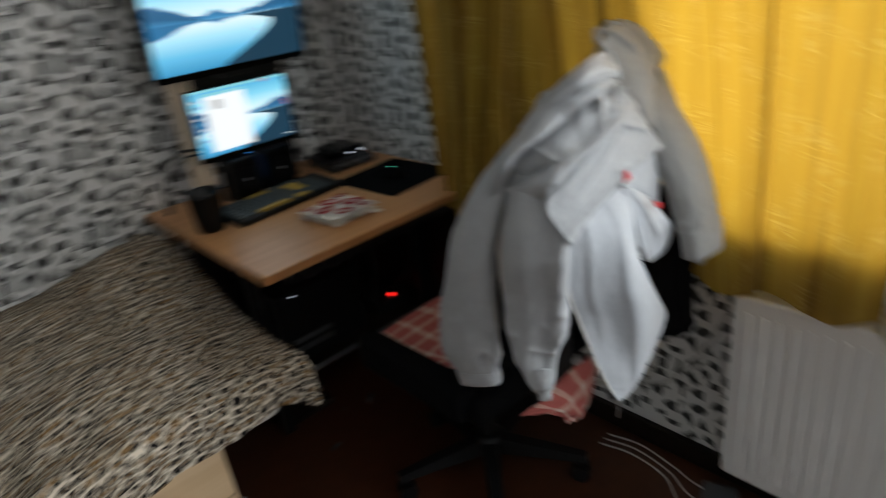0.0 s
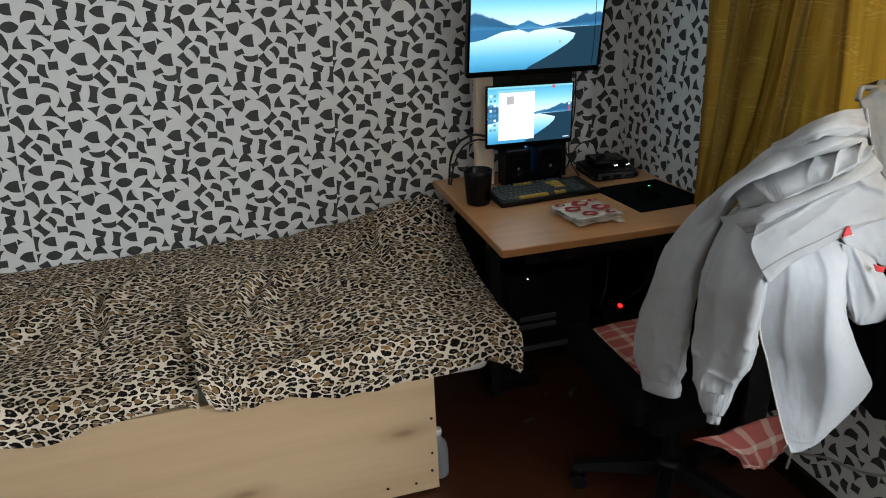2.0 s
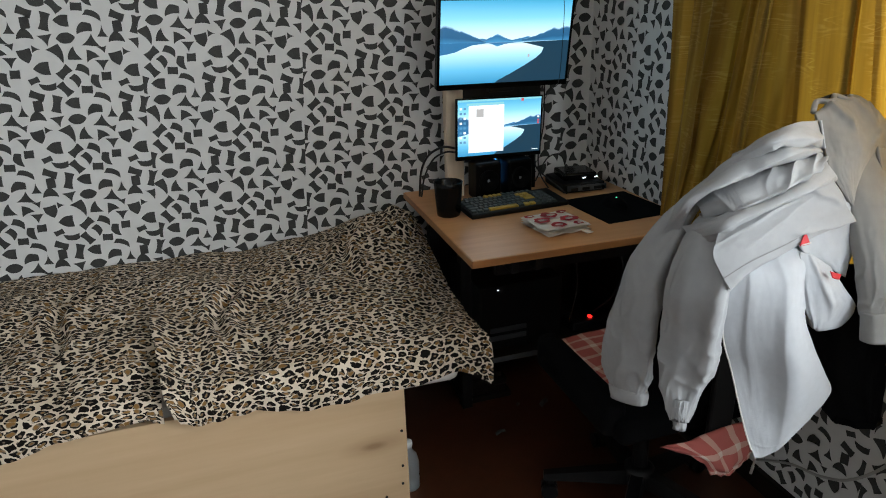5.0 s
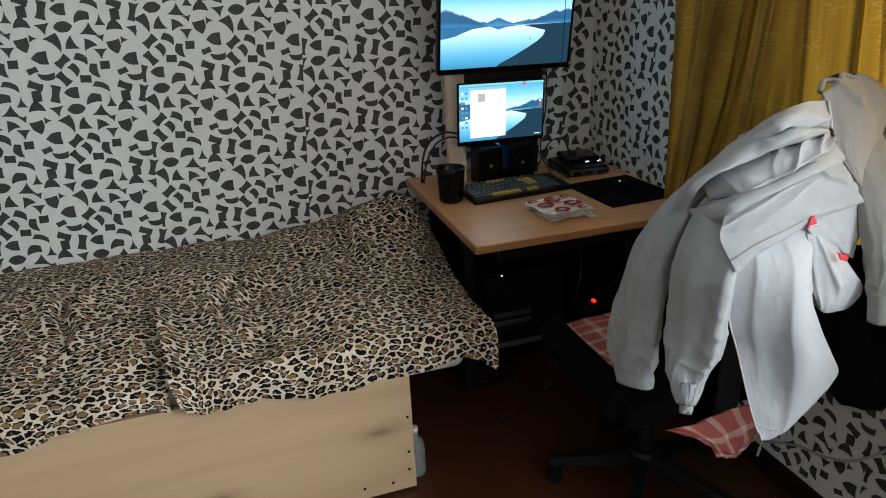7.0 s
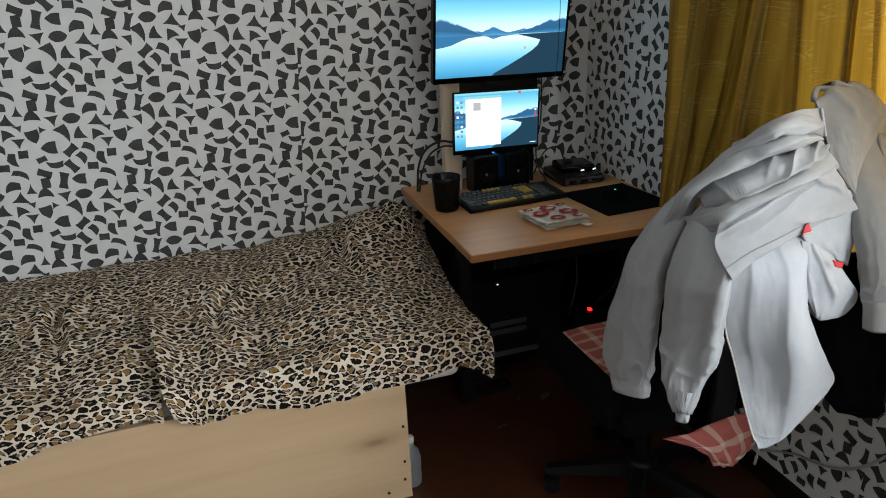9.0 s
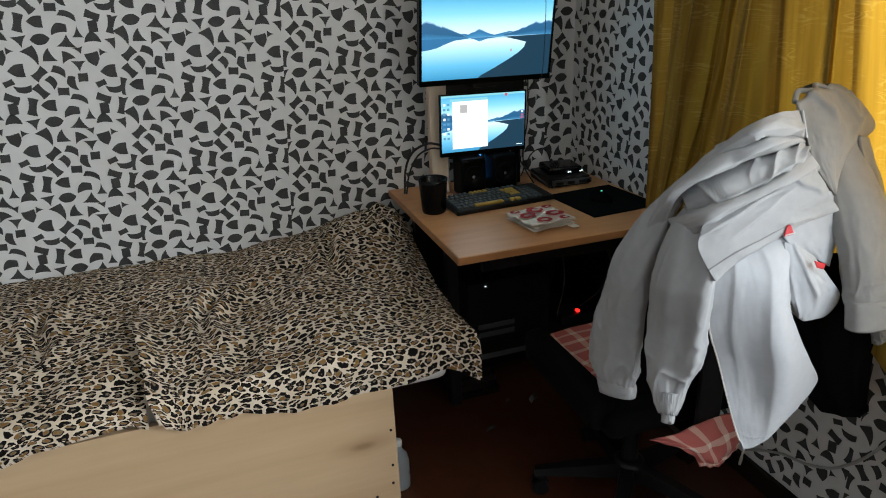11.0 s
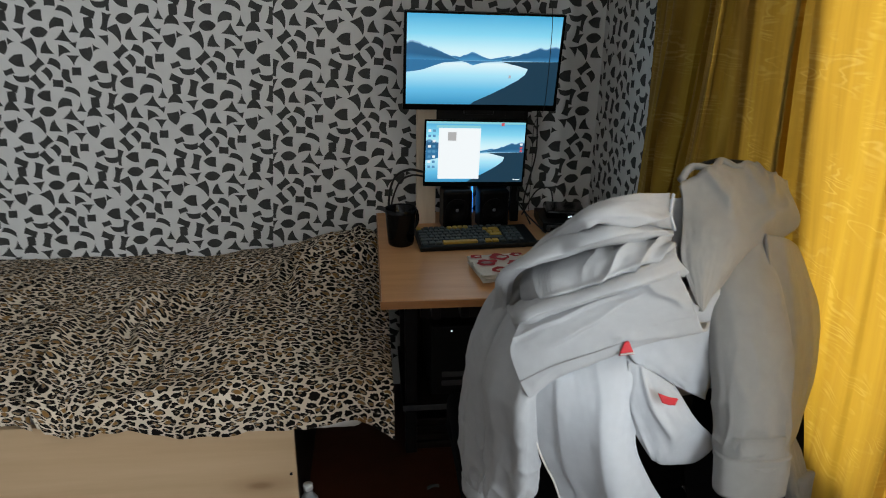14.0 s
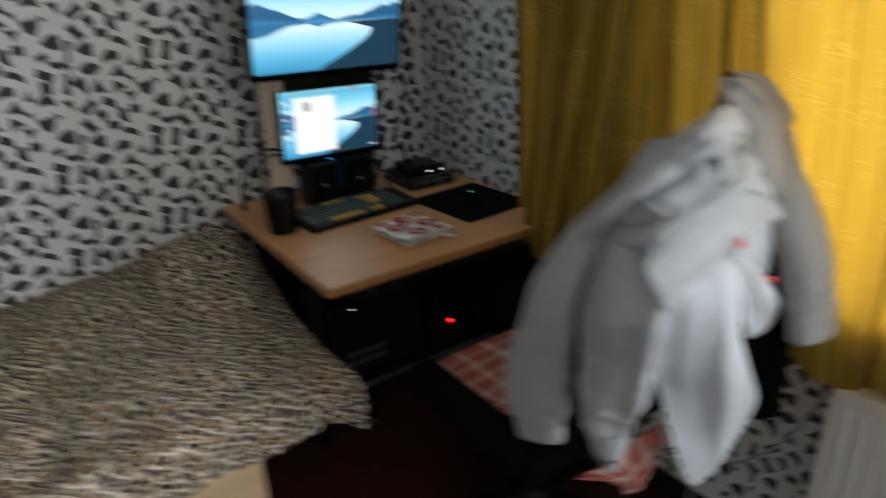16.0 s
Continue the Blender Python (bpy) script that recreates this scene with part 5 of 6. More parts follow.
rows_b = [[(-0.575, -1.405, 0.47), (-0.50, -1.41, 0.472), (-0.40, -1.405, 0.48), (-0.29, -1.395, 0.475)],
          [(-0.51, -1.43, 0.445), (-0.45, -1.44, 0.43), (-0.38, -1.43, 0.43), (-0.285, -1.41, 0.43)],
          [(-0.45, -1.43, 0.395), (-0.42, -1.44, 0.375), (-0.37, -1.435, 0.365), (-0.295, -1.41, 0.385)],
          [(-0.445, -1.425, 0.382), (-0.415, -1.43, 0.357), (-0.37, -1.425, 0.352), (-0.31, -1.405, 0.365)]]
part("hanging_corner", sheet(rows_b, 36, 30, 0.006, lambda u, v: 0.016 * noise.noise(Vector((u * 5, v * 5, 4))), (0.3, 0.2)), PLAID, throw, smooth=True)


def grain(seed, amp=0.0012):
    """Fine unevenness of hung cotton."""
    def f(u, v):
        return amp * (noise.noise(Vector((u * 7, v * 7, seed))) + 0.5 * noise.noise(Vector((u * 17, v * 17, seed + 4))))
    return f


def pleats(lines, seed=0.0, amp=0.0012):
    """Folds along straight lines over a panel: (u0, v0, u1, v1, height, width); the far side of each falls off sharply."""
    fine = grain(seed, amp)

    def f(u, v):
        h = fine(u, v)
        for u0, v0, u1, v1, high, wide in lines:
            du, dv = u1 - u0, v1 - v0
            n = math.hypot(du, dv)
            s = ((u - u0) * du + (v - v0) * dv) / (n * n)
            d = ((u - u0) * dv - (v - v0) * du) / n + 0.02 * noise.noise(Vector((s * 3, seed, wide)))
            w = wide if d > 0 else wide * 0.22
            ends = max(0.0, min(1.0, (s + 0.15) / 0.3)) * max(0.0, min(1.0, (1.15 - s) / 0.3))
            h += high * ends / (1 + (d / w) ** 2)
        return h
    return f


jacket = thing("jacket", (-0.5, -1.5, 0.6), "pale grey zip jacket thrown inside out over the chair back", "jacket")
rows_j = [[(-0.38, -1.36, 1.16), (-0.42, -1.42, 1.18), (-0.39, -1.48, 1.185), (-0.34, -1.51, 1.185), (-0.28, -1.49, 1.17), (-0.24, -1.42, 1.13)],
          [(-0.46, -1.35, 1.07), (-0.49, -1.41, 1.08), (-0.47, -1.50, 1.10), (-0.41, -1.545, 1.11), (-0.30, -1.54, 1.09), (-0.22, -1.45, 1.06)],
          [(-0.52, -1.34, 0.99), (-0.54, -1.40, 1.0), (-0.52, -1.49, 1.02), (-0.46, -1.55, 1.03), (-0.34, -1.55, 1.02), (-0.21, -1.47, 1.0)],
          [(-0.56, -1.33, 0.92), (-0.58, -1.39, 0.92), (-0.54, -1.47, 0.92), (-0.47, -1.54, 0.93), (-0.36, -1.55, 0.93), (-0.2, -1.48, 0.92)]]
part("body", sheet(rows_j, 60, 50, 0.006, grain(3.0, 0.004)), GREYCOTTON, jacket, smooth=True)

part("inner_back", sheet([[(-0.565, -1.500, 1.200), (-0.480, -1.535, 1.240), (-0.385, -1.520, 1.245)], [(-0.580, -1.500, 1.130), (-0.480, -1.540, 1.170), (-0.360, -1.550, 1.180)], [(-0.580, -1.480, 1.050), (-0.480, -1.530, 1.070), (-0.360, -1.560, 1.080)]], 30, 30, 0.004, grain(71.0, 0.002)), GREYCOTTON, jacket, smooth=True)

# layers of the turned-down back, each with its lower edge rolled under
rows_1 = [[(-0.600, -1.500, 1.170), (-0.567, -1.550, 1.232), (-0.548, -1.575, 1.255), (-0.504, -1.575, 1.265), (-0.442, -1.560, 1.262)],
          [(-0.612, -1.515, 1.170), (-0.583, -1.571, 1.227), (-0.564, -1.596, 1.246), (-0.516, -1.595, 1.252), (-0.451, -1.579, 1.241)],
          [(-0.610, -1.512, 1.165), (-0.579, -1.572, 1.216), (-0.560, -1.597, 1.233), (-0.507, -1.595, 1.233), (-0.439, -1.578, 1.215)],
          [(-0.598, -1.490, 1.160), (-0.567, -1.537, 1.210), (-0.548, -1.562, 1.227), (-0.495, -1.560, 1.227), (-0.427, -1.543, 1.209)]]
collar = part("collar", sheet(rows_1, 110, 50, 0.004, pleats(((0.15, 0.40, 0.95, 0.50, 0.005, 0.20), (0.52, 0.92, 1.0, 0.38, 0.009, 0.06), (0.05, 0.70, 0.50, 0.62, 0.006, 0.07)), 1.0)), GREYCOTTON, jacket, smooth=True)
wire("edging", [(-0.441, -1.566, 1.262), (-0.450, -1.584, 1.240), (-0.440, -1.583, 1.216)], 0.0022, LITCOTTON, collar, "pale edging")
rows_2 = [[(-0.661, -1.375, 0.968), (-0.637, -1.395, 1.029), (-0.636, -1.455, 1.106), (-0.619, -1.500, 1.158), (-0.587, -1.525, 1.202), (-0.558, -1.555, 1.218), (-0.522, -1.575, 1.234), (-0.451, -1.560, 1.222)],
          [(-0.668, -1.417, 0.980), (-0.650, -1.447, 1.047), (-0.652, -1.497, 1.117), (-0.628, -1.534, 1.163), (-0.594, -1.557, 1.194), (-0.570, -1.584, 1.211), (-0.532, -1.600, 1.224), (-0.459, -1.583, 1.218)],
          [(-0.659, -1.435, 0.980), (-0.646, -1.475, 1.056), (-0.649, -1.515, 1.119), (-0.616, -1.545, 1.160), (-0.578, -1.565, 1.178), (-0.559, -1.588, 1.196), (-0.518, -1.600, 1.208), (-0.440, -1.582, 1.208)],
          [(-0.647, -1.400, 0.974), (-0.634, -1.440, 1.050), (-0.637, -1.480, 1.113), (-0.604, -1.510, 1.154), (-0.566, -1.530, 1.172), (-0.547, -1.553, 1.190), (-0.506, -1.565, 1.202), (-0.428, -1.547, 1.202)]]
part("draped_back", sheet(rows_2, 170, 60, 0.004, pleats(((0.25, 0.55, 0.95, 0.45, 0.012, 0.16), (0.05, 0.35, 0.55, 0.62, 0.010, 0.12), (0.50, 0.88, 0.98, 0.80, 0.006, 0.05), (0.02, 0.75, 0.30, 0.85, 0.006, 0.06)), 2.0)), GREYCOTTON, jacket, smooth=True)
rows_3 = [[(-0.618, -1.470, 1.112), (-0.597, -1.520, 1.154), (-0.563, -1.542, 1.176), (-0.535, -1.562, 1.195), (-0.493, -1.575, 1.207), (-0.432, -1.565, 1.211)],
          [(-0.632, -1.505, 1.106), (-0.614, -1.564, 1.141), (-0.580, -1.583, 1.160), (-0.551, -1.599, 1.177), (-0.510, -1.607, 1.194), (-0.449, -1.594, 1.207)],
          [(-0.632, -1.520, 1.090), (-0.611, -1.585, 1.121), (-0.575, -1.600, 1.136), (-0.543, -1.612, 1.152), (-0.501, -1.615, 1.173), (-0.440, -1.600, 1.196)],
          [(-0.620, -1.495, 1.085), (-0.599, -1.550, 1.115), (-0.563, -1.565, 1.130), (-0.531, -1.577, 1.146), (-0.489, -1.580, 1.167), (-0.428, -1.565, 1.190)]]


def gathers(u, v):
    """Puckers that fan out from the knot under the hood, and a ribbed strip further down."""
    fan = max(0.0, min(1.0, (u - 0.45) / 0.2))
    s = u * 19 + v * 6 + 2.2 * noise.noise(Vector((u * 5, v * 2.5, 8)))
    h = 0.008 * fan * (1 - 1.6 * abs(math.sin(s)) ** 0.6) * (0.6 + 0.8 * abs(noise.noise(Vector((u * 9, v * 2, 5)))))
    if 0.14 < u < 0.27:
        h += 0.0005 * math.sin(v * 8 + u * 300) * min(1, (u - 0.14) / 0.02, (0.27 - u) / 0.02)
    h += 0.007 / (1 + ((v - 0.62 + 0.12 * u) / 0.035) ** 2) * max(0.0, min(1.0, (u - 0.15) / 0.1, (0.9 - u) / 0.1))
    return h + 0.006 / (1 + ((u - 0.11 - 0.1 * v) / 0.02) ** 2) + 0.0012 * noise.noise(Vector((u * 15, v * 9, 3)))


part("gathered_waistband", sheet(rows_3, 170, 70, 0.004, gathers), GREYCOTTON, jacket, "gathered ribbed waistband", smooth=True)
rows_4 = [[(-0.645, -1.480, 1.062), (-0.643, -1.552, 1.097), (-0.605, -1.572, 1.122), (-0.569, -1.587, 1.138), (-0.534, -1.597, 1.153), (-0.497, -1.600, 1.173), (-0.438, -1.585, 1.198)],
          [(-0.645, -1.500, 1.050), (-0.650, -1.576, 1.091), (-0.617, -1.596, 1.118), (-0.579, -1.610, 1.136), (-0.546, -1.620, 1.152), (-0.503, -1.623, 1.168), (-0.442, -1.607, 1.183)],
          [(-0.632, -1.500, 1.026), (-0.636, -1.575, 1.075), (-0.606, -1.595, 1.104), (-0.565, -1.610, 1.124), (-0.532, -1.620, 1.141), (-0.483, -1.622, 1.155), (-0.418, -1.605, 1.159)],
          [(-0.622, -1.475, 1.020), (-0.624, -1.540, 1.069), (-0.594, -1.560, 1.098), (-0.553, -1.575, 1.118), (-0.520, -1.585, 1.135), (-0.471, -1.587, 1.149), (-0.406, -1.570, 1.153)]]
part("lower_back", sheet(rows_4, 150, 60, 0.004, pleats(((0.15, 0.45, 0.92, 0.50, 0.010, 0.14), (0.35, 0.88, 0.80, 0.78, 0.007, 0.05), (0.02, 0.55, 0.35, 0.75, 0.008, 0.08)), 6.0)), GREYCOTTON, jacket, smooth=True)
arm1 = part("sleeve", sleeve([(-0.590, -1.470, 1.125), (-0.635, -1.445, 1.055), (-0.658, -1.405, 0.95), (-0.661, -1.388, 0.86), (-0.662, -1.370, 0.765), (-0.661, -1.364, 0.69), (-0.659, -1.372, 0.632)],
                             [(0.010, 0.008), (0.030, 0.020), (0.045, 0.022), (0.053, 0.023), (0.066, 0.023), (0.074, 0.024), (0.052, 0.020)], -77, n=120, seg=96, fold=0.009, seed=1.0, gather=0.0010), GREYCOTTON, jacket, smooth=True)
arm2 = part("sleeve", sleeve([(-0.578, -1.530, 1.125), (-0.625, -1.545, 1.055), (-0.650, -1.548, 0.96), (-0.641, -1.533, 0.87), (-0.635, -1.527, 0.80), (-0.637, -1.524, 0.735), (-0.654, -1.550, 0.662)],
                             [(0.014, 0.010), (0.056, 0.024), (0.066, 0.024), (0.062, 0.023), (0.060, 0.023), (0.044, 0.021), (0.017, 0.013)], -68, n=120, seg=96, fold=0.009, seed=5.0, gather=0.0010), GREYCOTTON, jacket, smooth=True)
part("lining", sheet([[(-0.645, -1.45, 1.02), (-0.61, -1.475, 1.02), (-0.58, -1.50, 1.02)], [(-0.645, -1.45, 0.9), (-0.61, -1.475, 0.9), (-0.58, -1.50, 0.9)], [(-0.635, -1.445, 0.83), (-0.61, -1.465, 0.81), (-0.58, -1.49, 0.82)]], 16, 20, 0.004,
                     lambda u, v: 0.006 * noise.noise(Vector((u * 4, v * 3, 6)))), LINING, jacket, "cream lining", smooth=True)
for arm, c0, c1, size, turn in ((arm1, (-0.659, -1.372, 0.636), (-0.660, -1.380, 0.606), (0.0530, 0.0225), -77), (arm2, (-0.6535, -1.549, 0.660), (-0.656, -1.553, 0.644), (0.0135, 0.0105), -68)):
    mid = tuple((a + b) / 2 for a, b in zip(c0, c1))
    part("elastic_cuff", sleeve([c0, mid, c1], [size, size, (size[0] * 0.93, size[1] * 0.93)], turn, n=14, seg=96, fold=0.002, seed=2, gather=0.0005), GREYCOTTON, arm, "gathered elastic cuff", smooth=True)
# front panel with the zip
rows_d = [[(-0.630, -1.575, 1.035), (-0.588, -1.590, 1.045), (-0.545, -1.600, 1.050), (-0.485, -1.610, 1.055)],
          [(-0.634, -1.594, 0.988), (-0.590, -1.622, 0.995), (-0.540, -1.640, 1.005), (-0.478, -1.640, 1.015)],
          [(-0.624, -1.592, 0.935), (-0.580, -1.625, 0.935), (-0.535, -1.655, 0.935), (-0.487, -1.646, 0.925)],
          [(-0.602, -1.582, 0.860), (-0.560, -1.617, 0.860), (-0.515, -1.655, 0.860), (-0.460, -1.652, 0.860)],
          [(-0.568, -1.577, 0.785), (-0.528, -1.611, 0.785), (-0.485, -1.655, 0.785), (-0.415, -1.650, 0.790)],
          [(-0.547, -1.590, 0.705), (-0.513, -1.617, 0.700), (-0.470, -1.652, 0.705), (-0.385, -1.650, 0.742)],
          [(-0.538, -1.612, 0.645), (-0.515, -1.635, 0.640), (-0.475, -1.652, 0.655), (-0.400, -1.655, 0.715)],
          [(-0.533, -1.637, 0.602), (-0.515, -1.643, 0.605), (-0.485, -1.652, 0.630), (-0.435, -1.655, 0.680)]]
panel = part("front_panel", sheet(rows_d, 90, 110, 0.004, pleats(((0.66, 0.0, 0.56, 0.95, 0.0065, 0.24), (0.30, 0.02, 0.22, 0.60, 0.0045, 0.18), (0.05, 0.905, 0.95, 0.93, 0.0014, 0.010)), 9.0, 0.0008)), LITCOTTON, jacket, smooth=True)
zip_line = spline([r[0] for r in rows_d], 60)
wire("zip", [p + Vector((-0.002, -0.001, 0)) for p in zip_line[16::4]], 0.0017, WHITECOTTON, panel, "white zip tape")
bm = rod((-0.533, -1.638, 0.603), (-0.536, -1.639, 0.585), 0.0026, 0.0018, 8)
rod((-0.536, -1.639, 0.586), (-0.539, -1.639, 0.567), 0.003, 0.0026, 8, bm=bm)
part("zip_pull", bm, CHROME, panel, "metal zip pull")
rows_e = [[(-0.503, -1.628, 1.042), (-0.478, -1.636, 1.033), (-0.435, -1.638, 1.005)],
          [(-0.508, -1.647, 0.993), (-0.472, -1.661, 0.990), (-0.407, -1.656, 0.962)],
          [(-0.489, -1.646, 0.939), (-0.444, -1.658, 0.933), (-0.368, -1.652, 0.914)],
          [(-0.458, -1.642, 0.889), (-0.439, -1.647, 0.878), (-0.395, -1.645, 0.875)],
          [(-0.458, -1.612, 0.901), (-0.439, -1.617, 0.890), (-0.395, -1.615, 0.887)]]
pocket = part("pocket_flap", sheet(rows_e, 40, 50, 0.005, pleats(((0.35, 0.05, 0.55, 0.55, 0.006, 0.10), (0.08, 0.25, 0.10, 0.75, 0.004, 0.08)), 21.0)), LITCOTTON, jacket, smooth=True)
part("red_tab", sheet([[(-0.477, -1.674, 1.018), (-0.462, -1.675, 1.012), (-0.446, -1.672, 1.006)], [(-0.470, -1.676, 1.004), (-0.460, -1.676, 1.000), (-0.450, -1.673, 0.997)]], 10, 6, 0.0015), RED, pocket, "red woven tab", smooth=True)
rows_f = [[(-0.643, -1.580, 1.090), (-0.597, -1.589, 1.114), (-0.545, -1.598, 1.136), (-0.491, -1.606, 1.158), (-0.448, -1.606, 1.179)],
          [(-0.656, -1.587, 1.067), (-0.611, -1.605, 1.093), (-0.558, -1.616, 1.116), (-0.499, -1.623, 1.136), (-0.437, -1.622, 1.153)],
          [(-0.662, -1.595, 1.040), (-0.618, -1.614, 1.062), (-0.559, -1.628, 1.085), (-0.499, -1.635, 1.108), (-0.424, -1.637, 1.122)],
          [(-0.640, -1.619, 0.987), (-0.603, -1.627, 1.021), (-0.554, -1.636, 1.047), (-0.494, -1.643, 1.075), (-0.413, -1.651, 1.096)],
          [(-0.620, -1.597, 0.985), (-0.583, -1.605, 1.019), (-0.534, -1.614, 1.045), (-0.474, -1.621, 1.073), (-0.393, -1.629, 1.094)]]
band = part("hem_band", sheet(rows_f, 120, 70, 0.005, pleats(((0.10, 0.70, 0.98, 0.55, 0.0016, 0.006), (0.02, 0.30, 0.60, 0.18, 0.006, 0.05), (0.30, 0.50, 0.75, 0.25, 0.005, 0.06), (0.75, 0.05, 0.95, 0.45, 0.008, 0.07), (0.62, 0.60, 0.85, 0.72, 0.004, 0.04)), 14.0)), GREYCOTTON, jacket, smooth=True)
seam = [Vector(p).lerp(Vector(q), 0.38) + Vector((-0.002, -0.003, 0.0)) for p, q in zip(rows_f[3], rows_f[2])]
wire("seam", seam[:4], 0.0007, SEAM, band, "stitched seam")
logo = part("logo_patch", sheet([[(-0.519, -1.6440, 1.0800), (-0.516, -1.6445, 1.0815), (-0.513, -1.6450, 1.0815)], [(-0.526, -1.6465, 1.0615), (-0.516, -1.6480, 1.063), (-0.506, -1.6490, 1.0645)]], 8, 6, 0.002), RED, band, "small red and white woven patch", smooth=True)
part("stitching", sheet([[(-0.5250, -1.6487, 1.0655), (-0.516, -1.6500, 1.067), (-0.507, -1.6510, 1.0685)], [(-0.5255, -1.6489, 1.0635), (-0.516, -1.6502, 1.065), (-0.5065, -1.6512, 1.0665)]], 8, 4, 0.001), WHITECOTTON, logo, "white stitching", smooth=True)

hoodie = thing("hoodie", (-0.33, -1.55, 0.8), "warm grey hooded sweatshirt hung over the jacket", "sweatshirt")
rows_h = [[(-0.307, -1.419, 1.138), (-0.288, -1.412, 1.194), (-0.251, -1.413, 1.216), (-0.188, -1.414, 1.194)],
          [(-0.342, -1.469, 1.227), (-0.314, -1.462, 1.262), (-0.271, -1.463, 1.270), (-0.208, -1.464, 1.248)],
          [(-0.407, -1.519, 1.268), (-0.358, -1.512, 1.282), (-0.301, -1.513, 1.276), (-0.238, -1.514, 1.254)],
          [(-0.413, -1.540, 1.248), (-0.369, -1.547, 1.251), (-0.316, -1.550, 1.244), (-0.237, -1.552, 1.213)],
          [(-0.421, -1.566, 1.215), (-0.390, -1.582, 1.215), (-0.342, -1.587, 1.206), (-0.271, -1.556, 1.184)],
          [(-0.431, -1.596, 1.177), (-0.407, -1.611, 1.173), (-0.371, -1.606, 1.168), (-0.328, -1.580, 1.156)],
          [(-0.422, -1.636, 1.131), (-0.417, -1.644, 1.122), (-0.409, -1.636, 1.122), (-0.391, -1.612, 1.125)]]
part("hood", sheet(rows_h, 80, 110, 0.006, pleats(((0.20, 0.36, 0.50, 0.55, 0.010, 0.09), (0.92, 0.42, 0.74, 0.62, 0.007, 0.05), (0.55, 0.26, 0.80, 0.50, 0.007, 0.12), (0.40, 0.12, 0.34, 0.34, 0.005, 0.05), (0.56, 0.10, 0.62, 0.26, 0.004, 0.03), (0.66, 0.15, 0.76, 0.36, 0.007, 0.05), (0.86, 0.24, 0.80, 0.44, 0.006, 0.04)), 31.0, 0.0015)), GREYKNIT, hoodie, smooth=True)
wire("hood_rim", [(-0.408, -1.516, 1.268), (-0.385, -1.500, 1.284), (-0.360, -1.512, 1.284), (-0.338, -1.494, 1.291), (-0.318, -1.508, 1.283), (-0.296, -1.494, 1.286), (-0.270, -1.506, 1.272), (-0.245, -1.500, 1.262)], 0.0055, GREYKNIT, hoodie, "crinkled hood edge")
# black wire drawn in for the shadow inside the crinkled rim
wire("rim_shadow", [(-0.372, -1.486, 1.282), (-0.345, -1.492, 1.291), (-0.325, -1.484, 1.288), (-0.300, -1.490, 1.287)], 0.0035, BLACK, hoodie, "black line for the shadow gap in the hood edge")
arm3 = part("sleeve", sleeve([(-0.325, -1.530, 1.225), (-0.328, -1.568, 1.155), (-0.330, -1.622, 1.08), (-0.332, -1.660, 1.01), (-0.334, -1.682, 0.94), (-0.335, -1.692, 0.905)],
                             [(0.028, 0.020), (0.048, 0.028), (0.054, 0.032), (0.053, 0.029), (0.050, 0.026), (0.047, 0.024)], -6, n=90, seg=96, fold=0.006, seed=11.0), GREYKNIT, hoodie, smooth=True)
part("cuff", sleeve([(-0.335, -1.689, 0.925), (-0.335, -1.694, 0.90), (-0.335, -1.698, 0.868)], [(0.0505, 0.0270), (0.0500, 0.0265), (0.0480, 0.0250)], -6, n=16, fold=0.001, seed=3.0), GREYKNIT, arm3, "ribbed cuff", smooth=True)
part("side_panel", sheet([[(-0.300, -1.575, 1.205), (-0.255, -1.560, 1.190), (-0.200, -1.510, 1.160)], [(-0.290, -1.615, 1.08), (-0.235, -1.595, 1.08), (-0.174, -1.545, 1.08)], [(-0.290, -1.632, 0.96), (-0.224, -1.604, 0.98), (-0.164, -1.558, 1.01)], [(-0.290, -1.645, 0.83), (-0.222, -1.618, 0.865), (-0.168, -1.570, 0.955)]], 30, 40, 0.006,
                         pleats(((0.3, 0.05, 0.4, 0.95, 0.004, 0.14), (0.75, 0.1, 0.7, 0.9, 0.004, 0.14)), 41.0)), GREYKNIT, hoodie, smooth=True)
part("facing", sheet([[(-0.520, -1.618, 1.095), (-0.450, -1.616, 1.130), (-0.372, -1.600, 1.155)], [(-0.495, -1.628, 1.040), (-0.440, -1.632, 1.040), (-0.374, -1.624, 1.040)], [(-0.440, -1.628, 1.005), (-0.412, -1.632, 0.990), (-0.380, -1.628, 0.972)]], 26, 26, 0.004, grain(61.0, 0.002)), LITCOTTON, jacket, "pale inner facing", smooth=True)
part("sleeve", sleeve([(-0.235, -1.590, 0.92), (-0.215, -1.606, 0.86), (-0.194, -1.618, 0.80), (-0.188, -1.621, 0.768)], [(0.008, 0.008), (0.023, 0.012), (0.025, 0.013), (0.024, 0.012)], 20, fold=0.006, seed=17.0), GREYKNIT, hoodie, smooth=True)

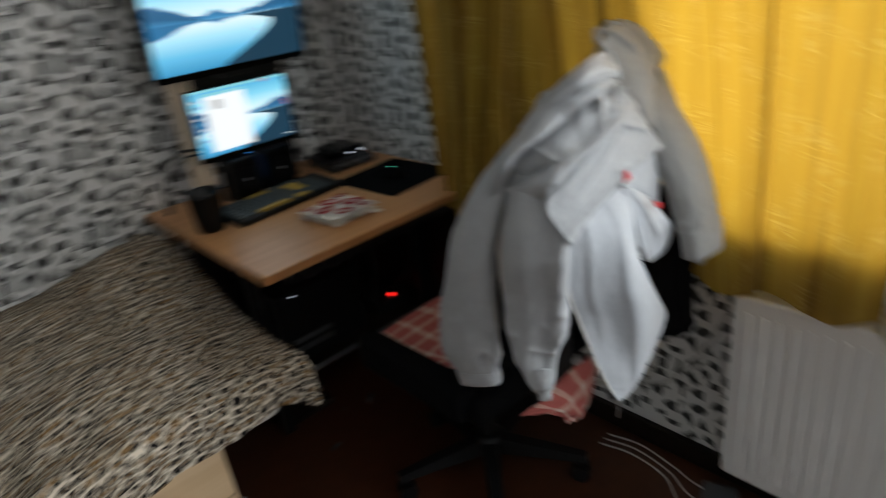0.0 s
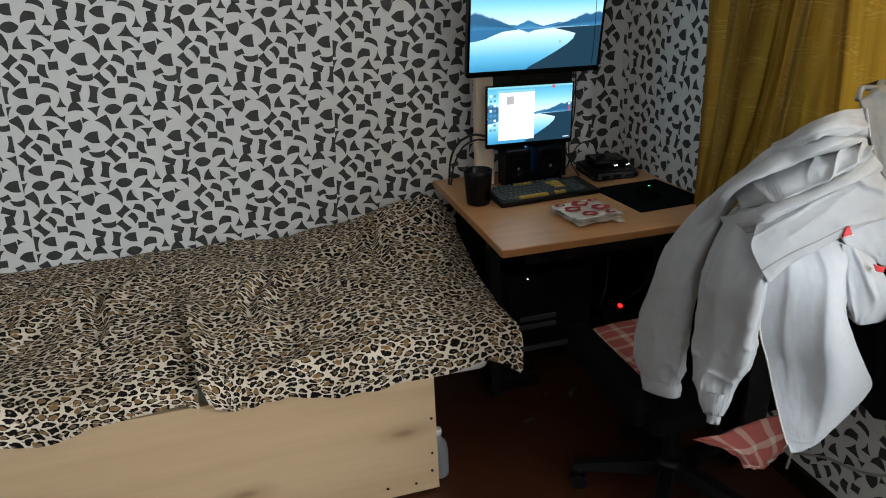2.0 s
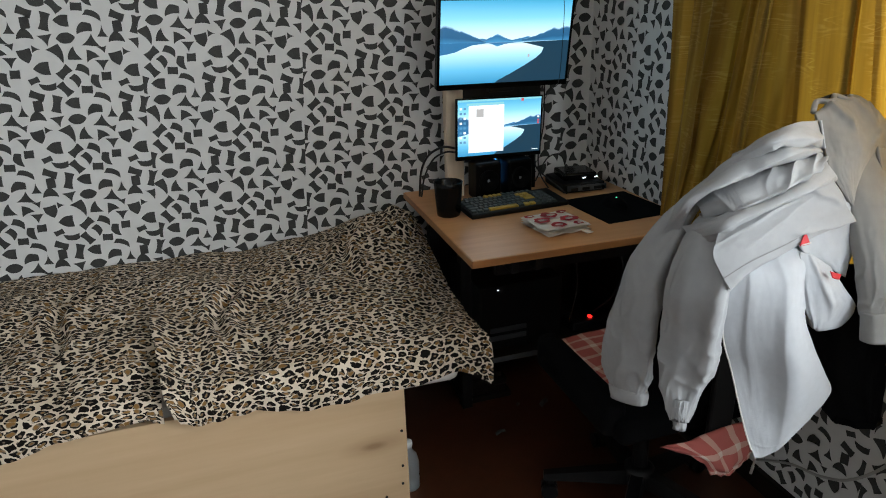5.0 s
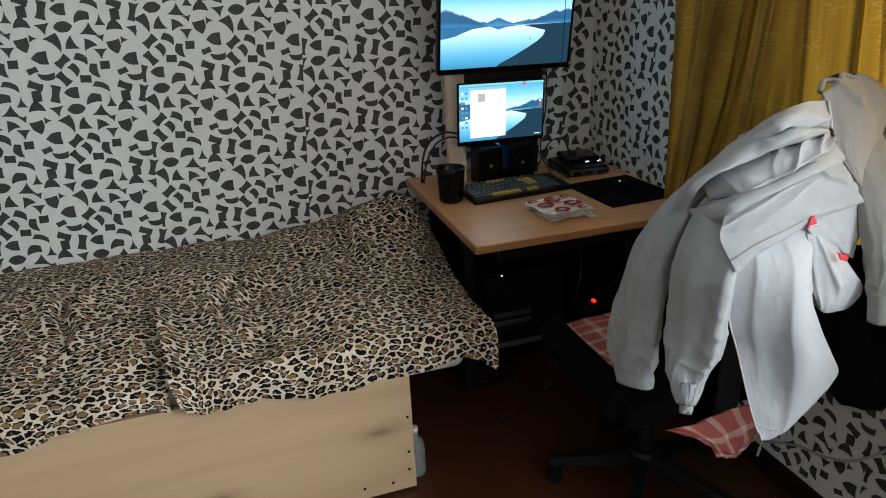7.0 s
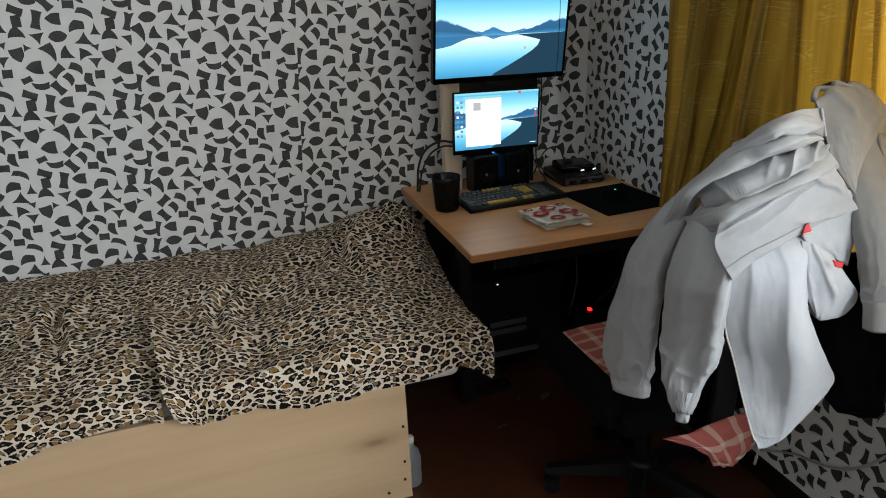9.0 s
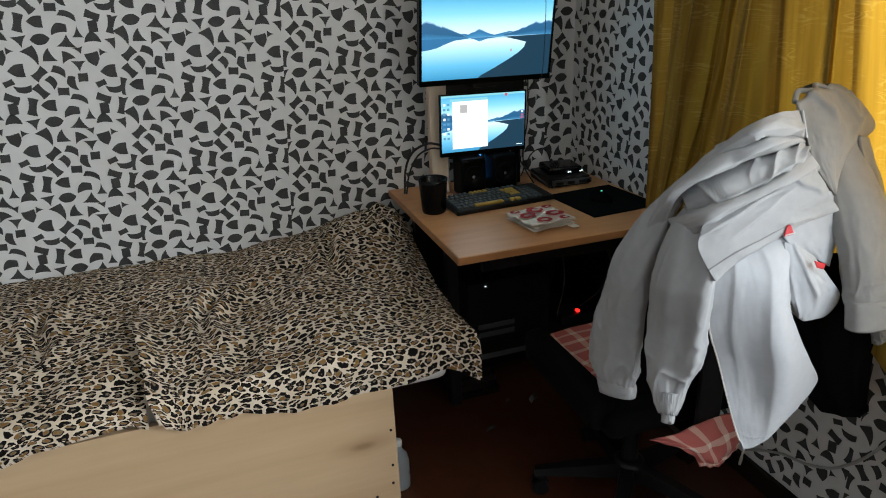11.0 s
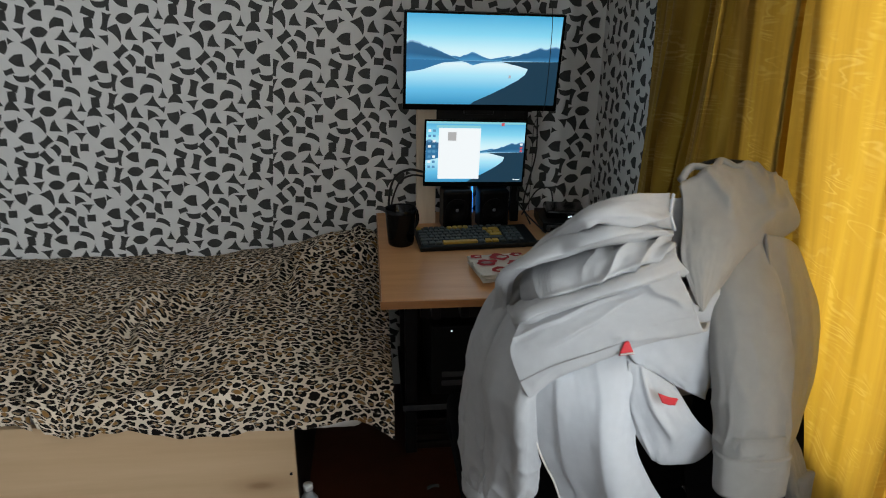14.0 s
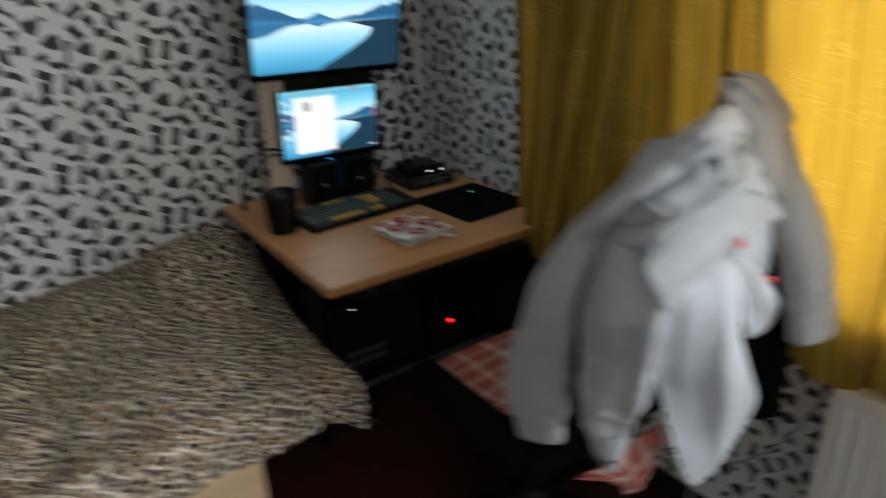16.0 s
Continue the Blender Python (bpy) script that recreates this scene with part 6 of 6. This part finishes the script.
shirt_rows = [[(-0.32, -1.50, 0.94), (-0.25, -1.56, 0.95), (-0.195, -1.585, 0.955)], [(-0.335, -1.525, 0.79), (-0.24, -1.575, 0.82), (-0.180, -1.60, 0.84)],
              [(-0.30, -1.535, 0.65), (-0.21, -1.57, 0.67), (-0.152, -1.59, 0.70)], [(-0.225, -1.55, 0.552), (-0.15, -1.57, 0.535), (-0.11, -1.575, 0.54)]]
shirt = thing("shirt", (-0.2, -1.53, 0.7), "black shirt hanging behind the sweatshirt on the chair", "shirt")
part("body", sheet(shirt_rows, 40, 50, 0.012, pleats(((0.2, 0.1, 0.3, 0.9, 0.008, 0.1), (0.65, 0.2, 0.6, 0.95, 0.008, 0.1)), 51.0, 0.002)), MATTE, shirt, smooth=True)
part("hem", sheet([[(-0.228, -1.553, 0.568), (-0.150, -1.575, 0.551), (-0.111, -1.579, 0.555)], [(-0.224, -1.554, 0.551), (-0.150, -1.575, 0.533), (-0.107, -1.579, 0.538)]], 40, 5, 0.018, pleats(((0.2, -0.2, 0.3, 1.2, 0.008, 0.1), (0.65, -0.2, 0.6, 1.2, 0.008, 0.1)), 51.0, 0.0)), MATTE, shirt, smooth=True)

# pale scraps on the floor under the desk; their dark grey is the shade there
for path, w in (([(-0.462, -0.548, 0.003), (-0.445, -0.538, 0.012), (-0.420, -0.520, 0.006)], 0.012), ([(-0.548, -0.512, 0.003), (-0.540, -0.508, 0.008), (-0.532, -0.505, 0.003)], 0.006), ([(-0.690, -0.650, 0.002), (-0.672, -0.645, 0.007), (-0.650, -0.640, 0.002)], 0.007)):
    rows_p = [[(x, y - w, z) for x, y, z in path], [(x, y + w, z + 0.002) for x, y, z in path]]
    solo("paper_scrap", sheet(rows_p, 12, 6, 0.0012), KEYGREY, "small crumpled pale paper scrap on the floor, dark grey for the shade", "paper scrap", "scraps on the floor", smooth=True)

# ---- small things by the window wall ----
wire("cable", [(-0.008, -1.16, 0.09), (-0.006, -1.28, 0.165), (-0.006, -1.38, 0.20), (-0.006, -1.47, 0.26), (-0.006, -1.56, 0.39), (-0.008, -1.64, 0.60)], 0.004, PALECABLE, label="thin grey cable looped against the wall", category="cable")
for dx in (0.0, 0.025, 0.05):
    wire("cable", [(-0.12 + dx, -1.30, 0.004), (-0.10 + dx, -1.40, 0.004), (-0.12 + dx, -1.52, 0.004), (-0.19 + dx * 2, -1.62, 0.004), (-0.2 + dx * 3, -1.8, 0.004)], 0.0028, PALECABLE, label="thin pale cable lying on the floor", category="cable")
solo("power_adapter", box(-0.15, -0.07, -1.72, -1.63, 0.0, 0.035, 0.008, turn=20), SILVER, "pale power adapter on the floor", "power adapter")
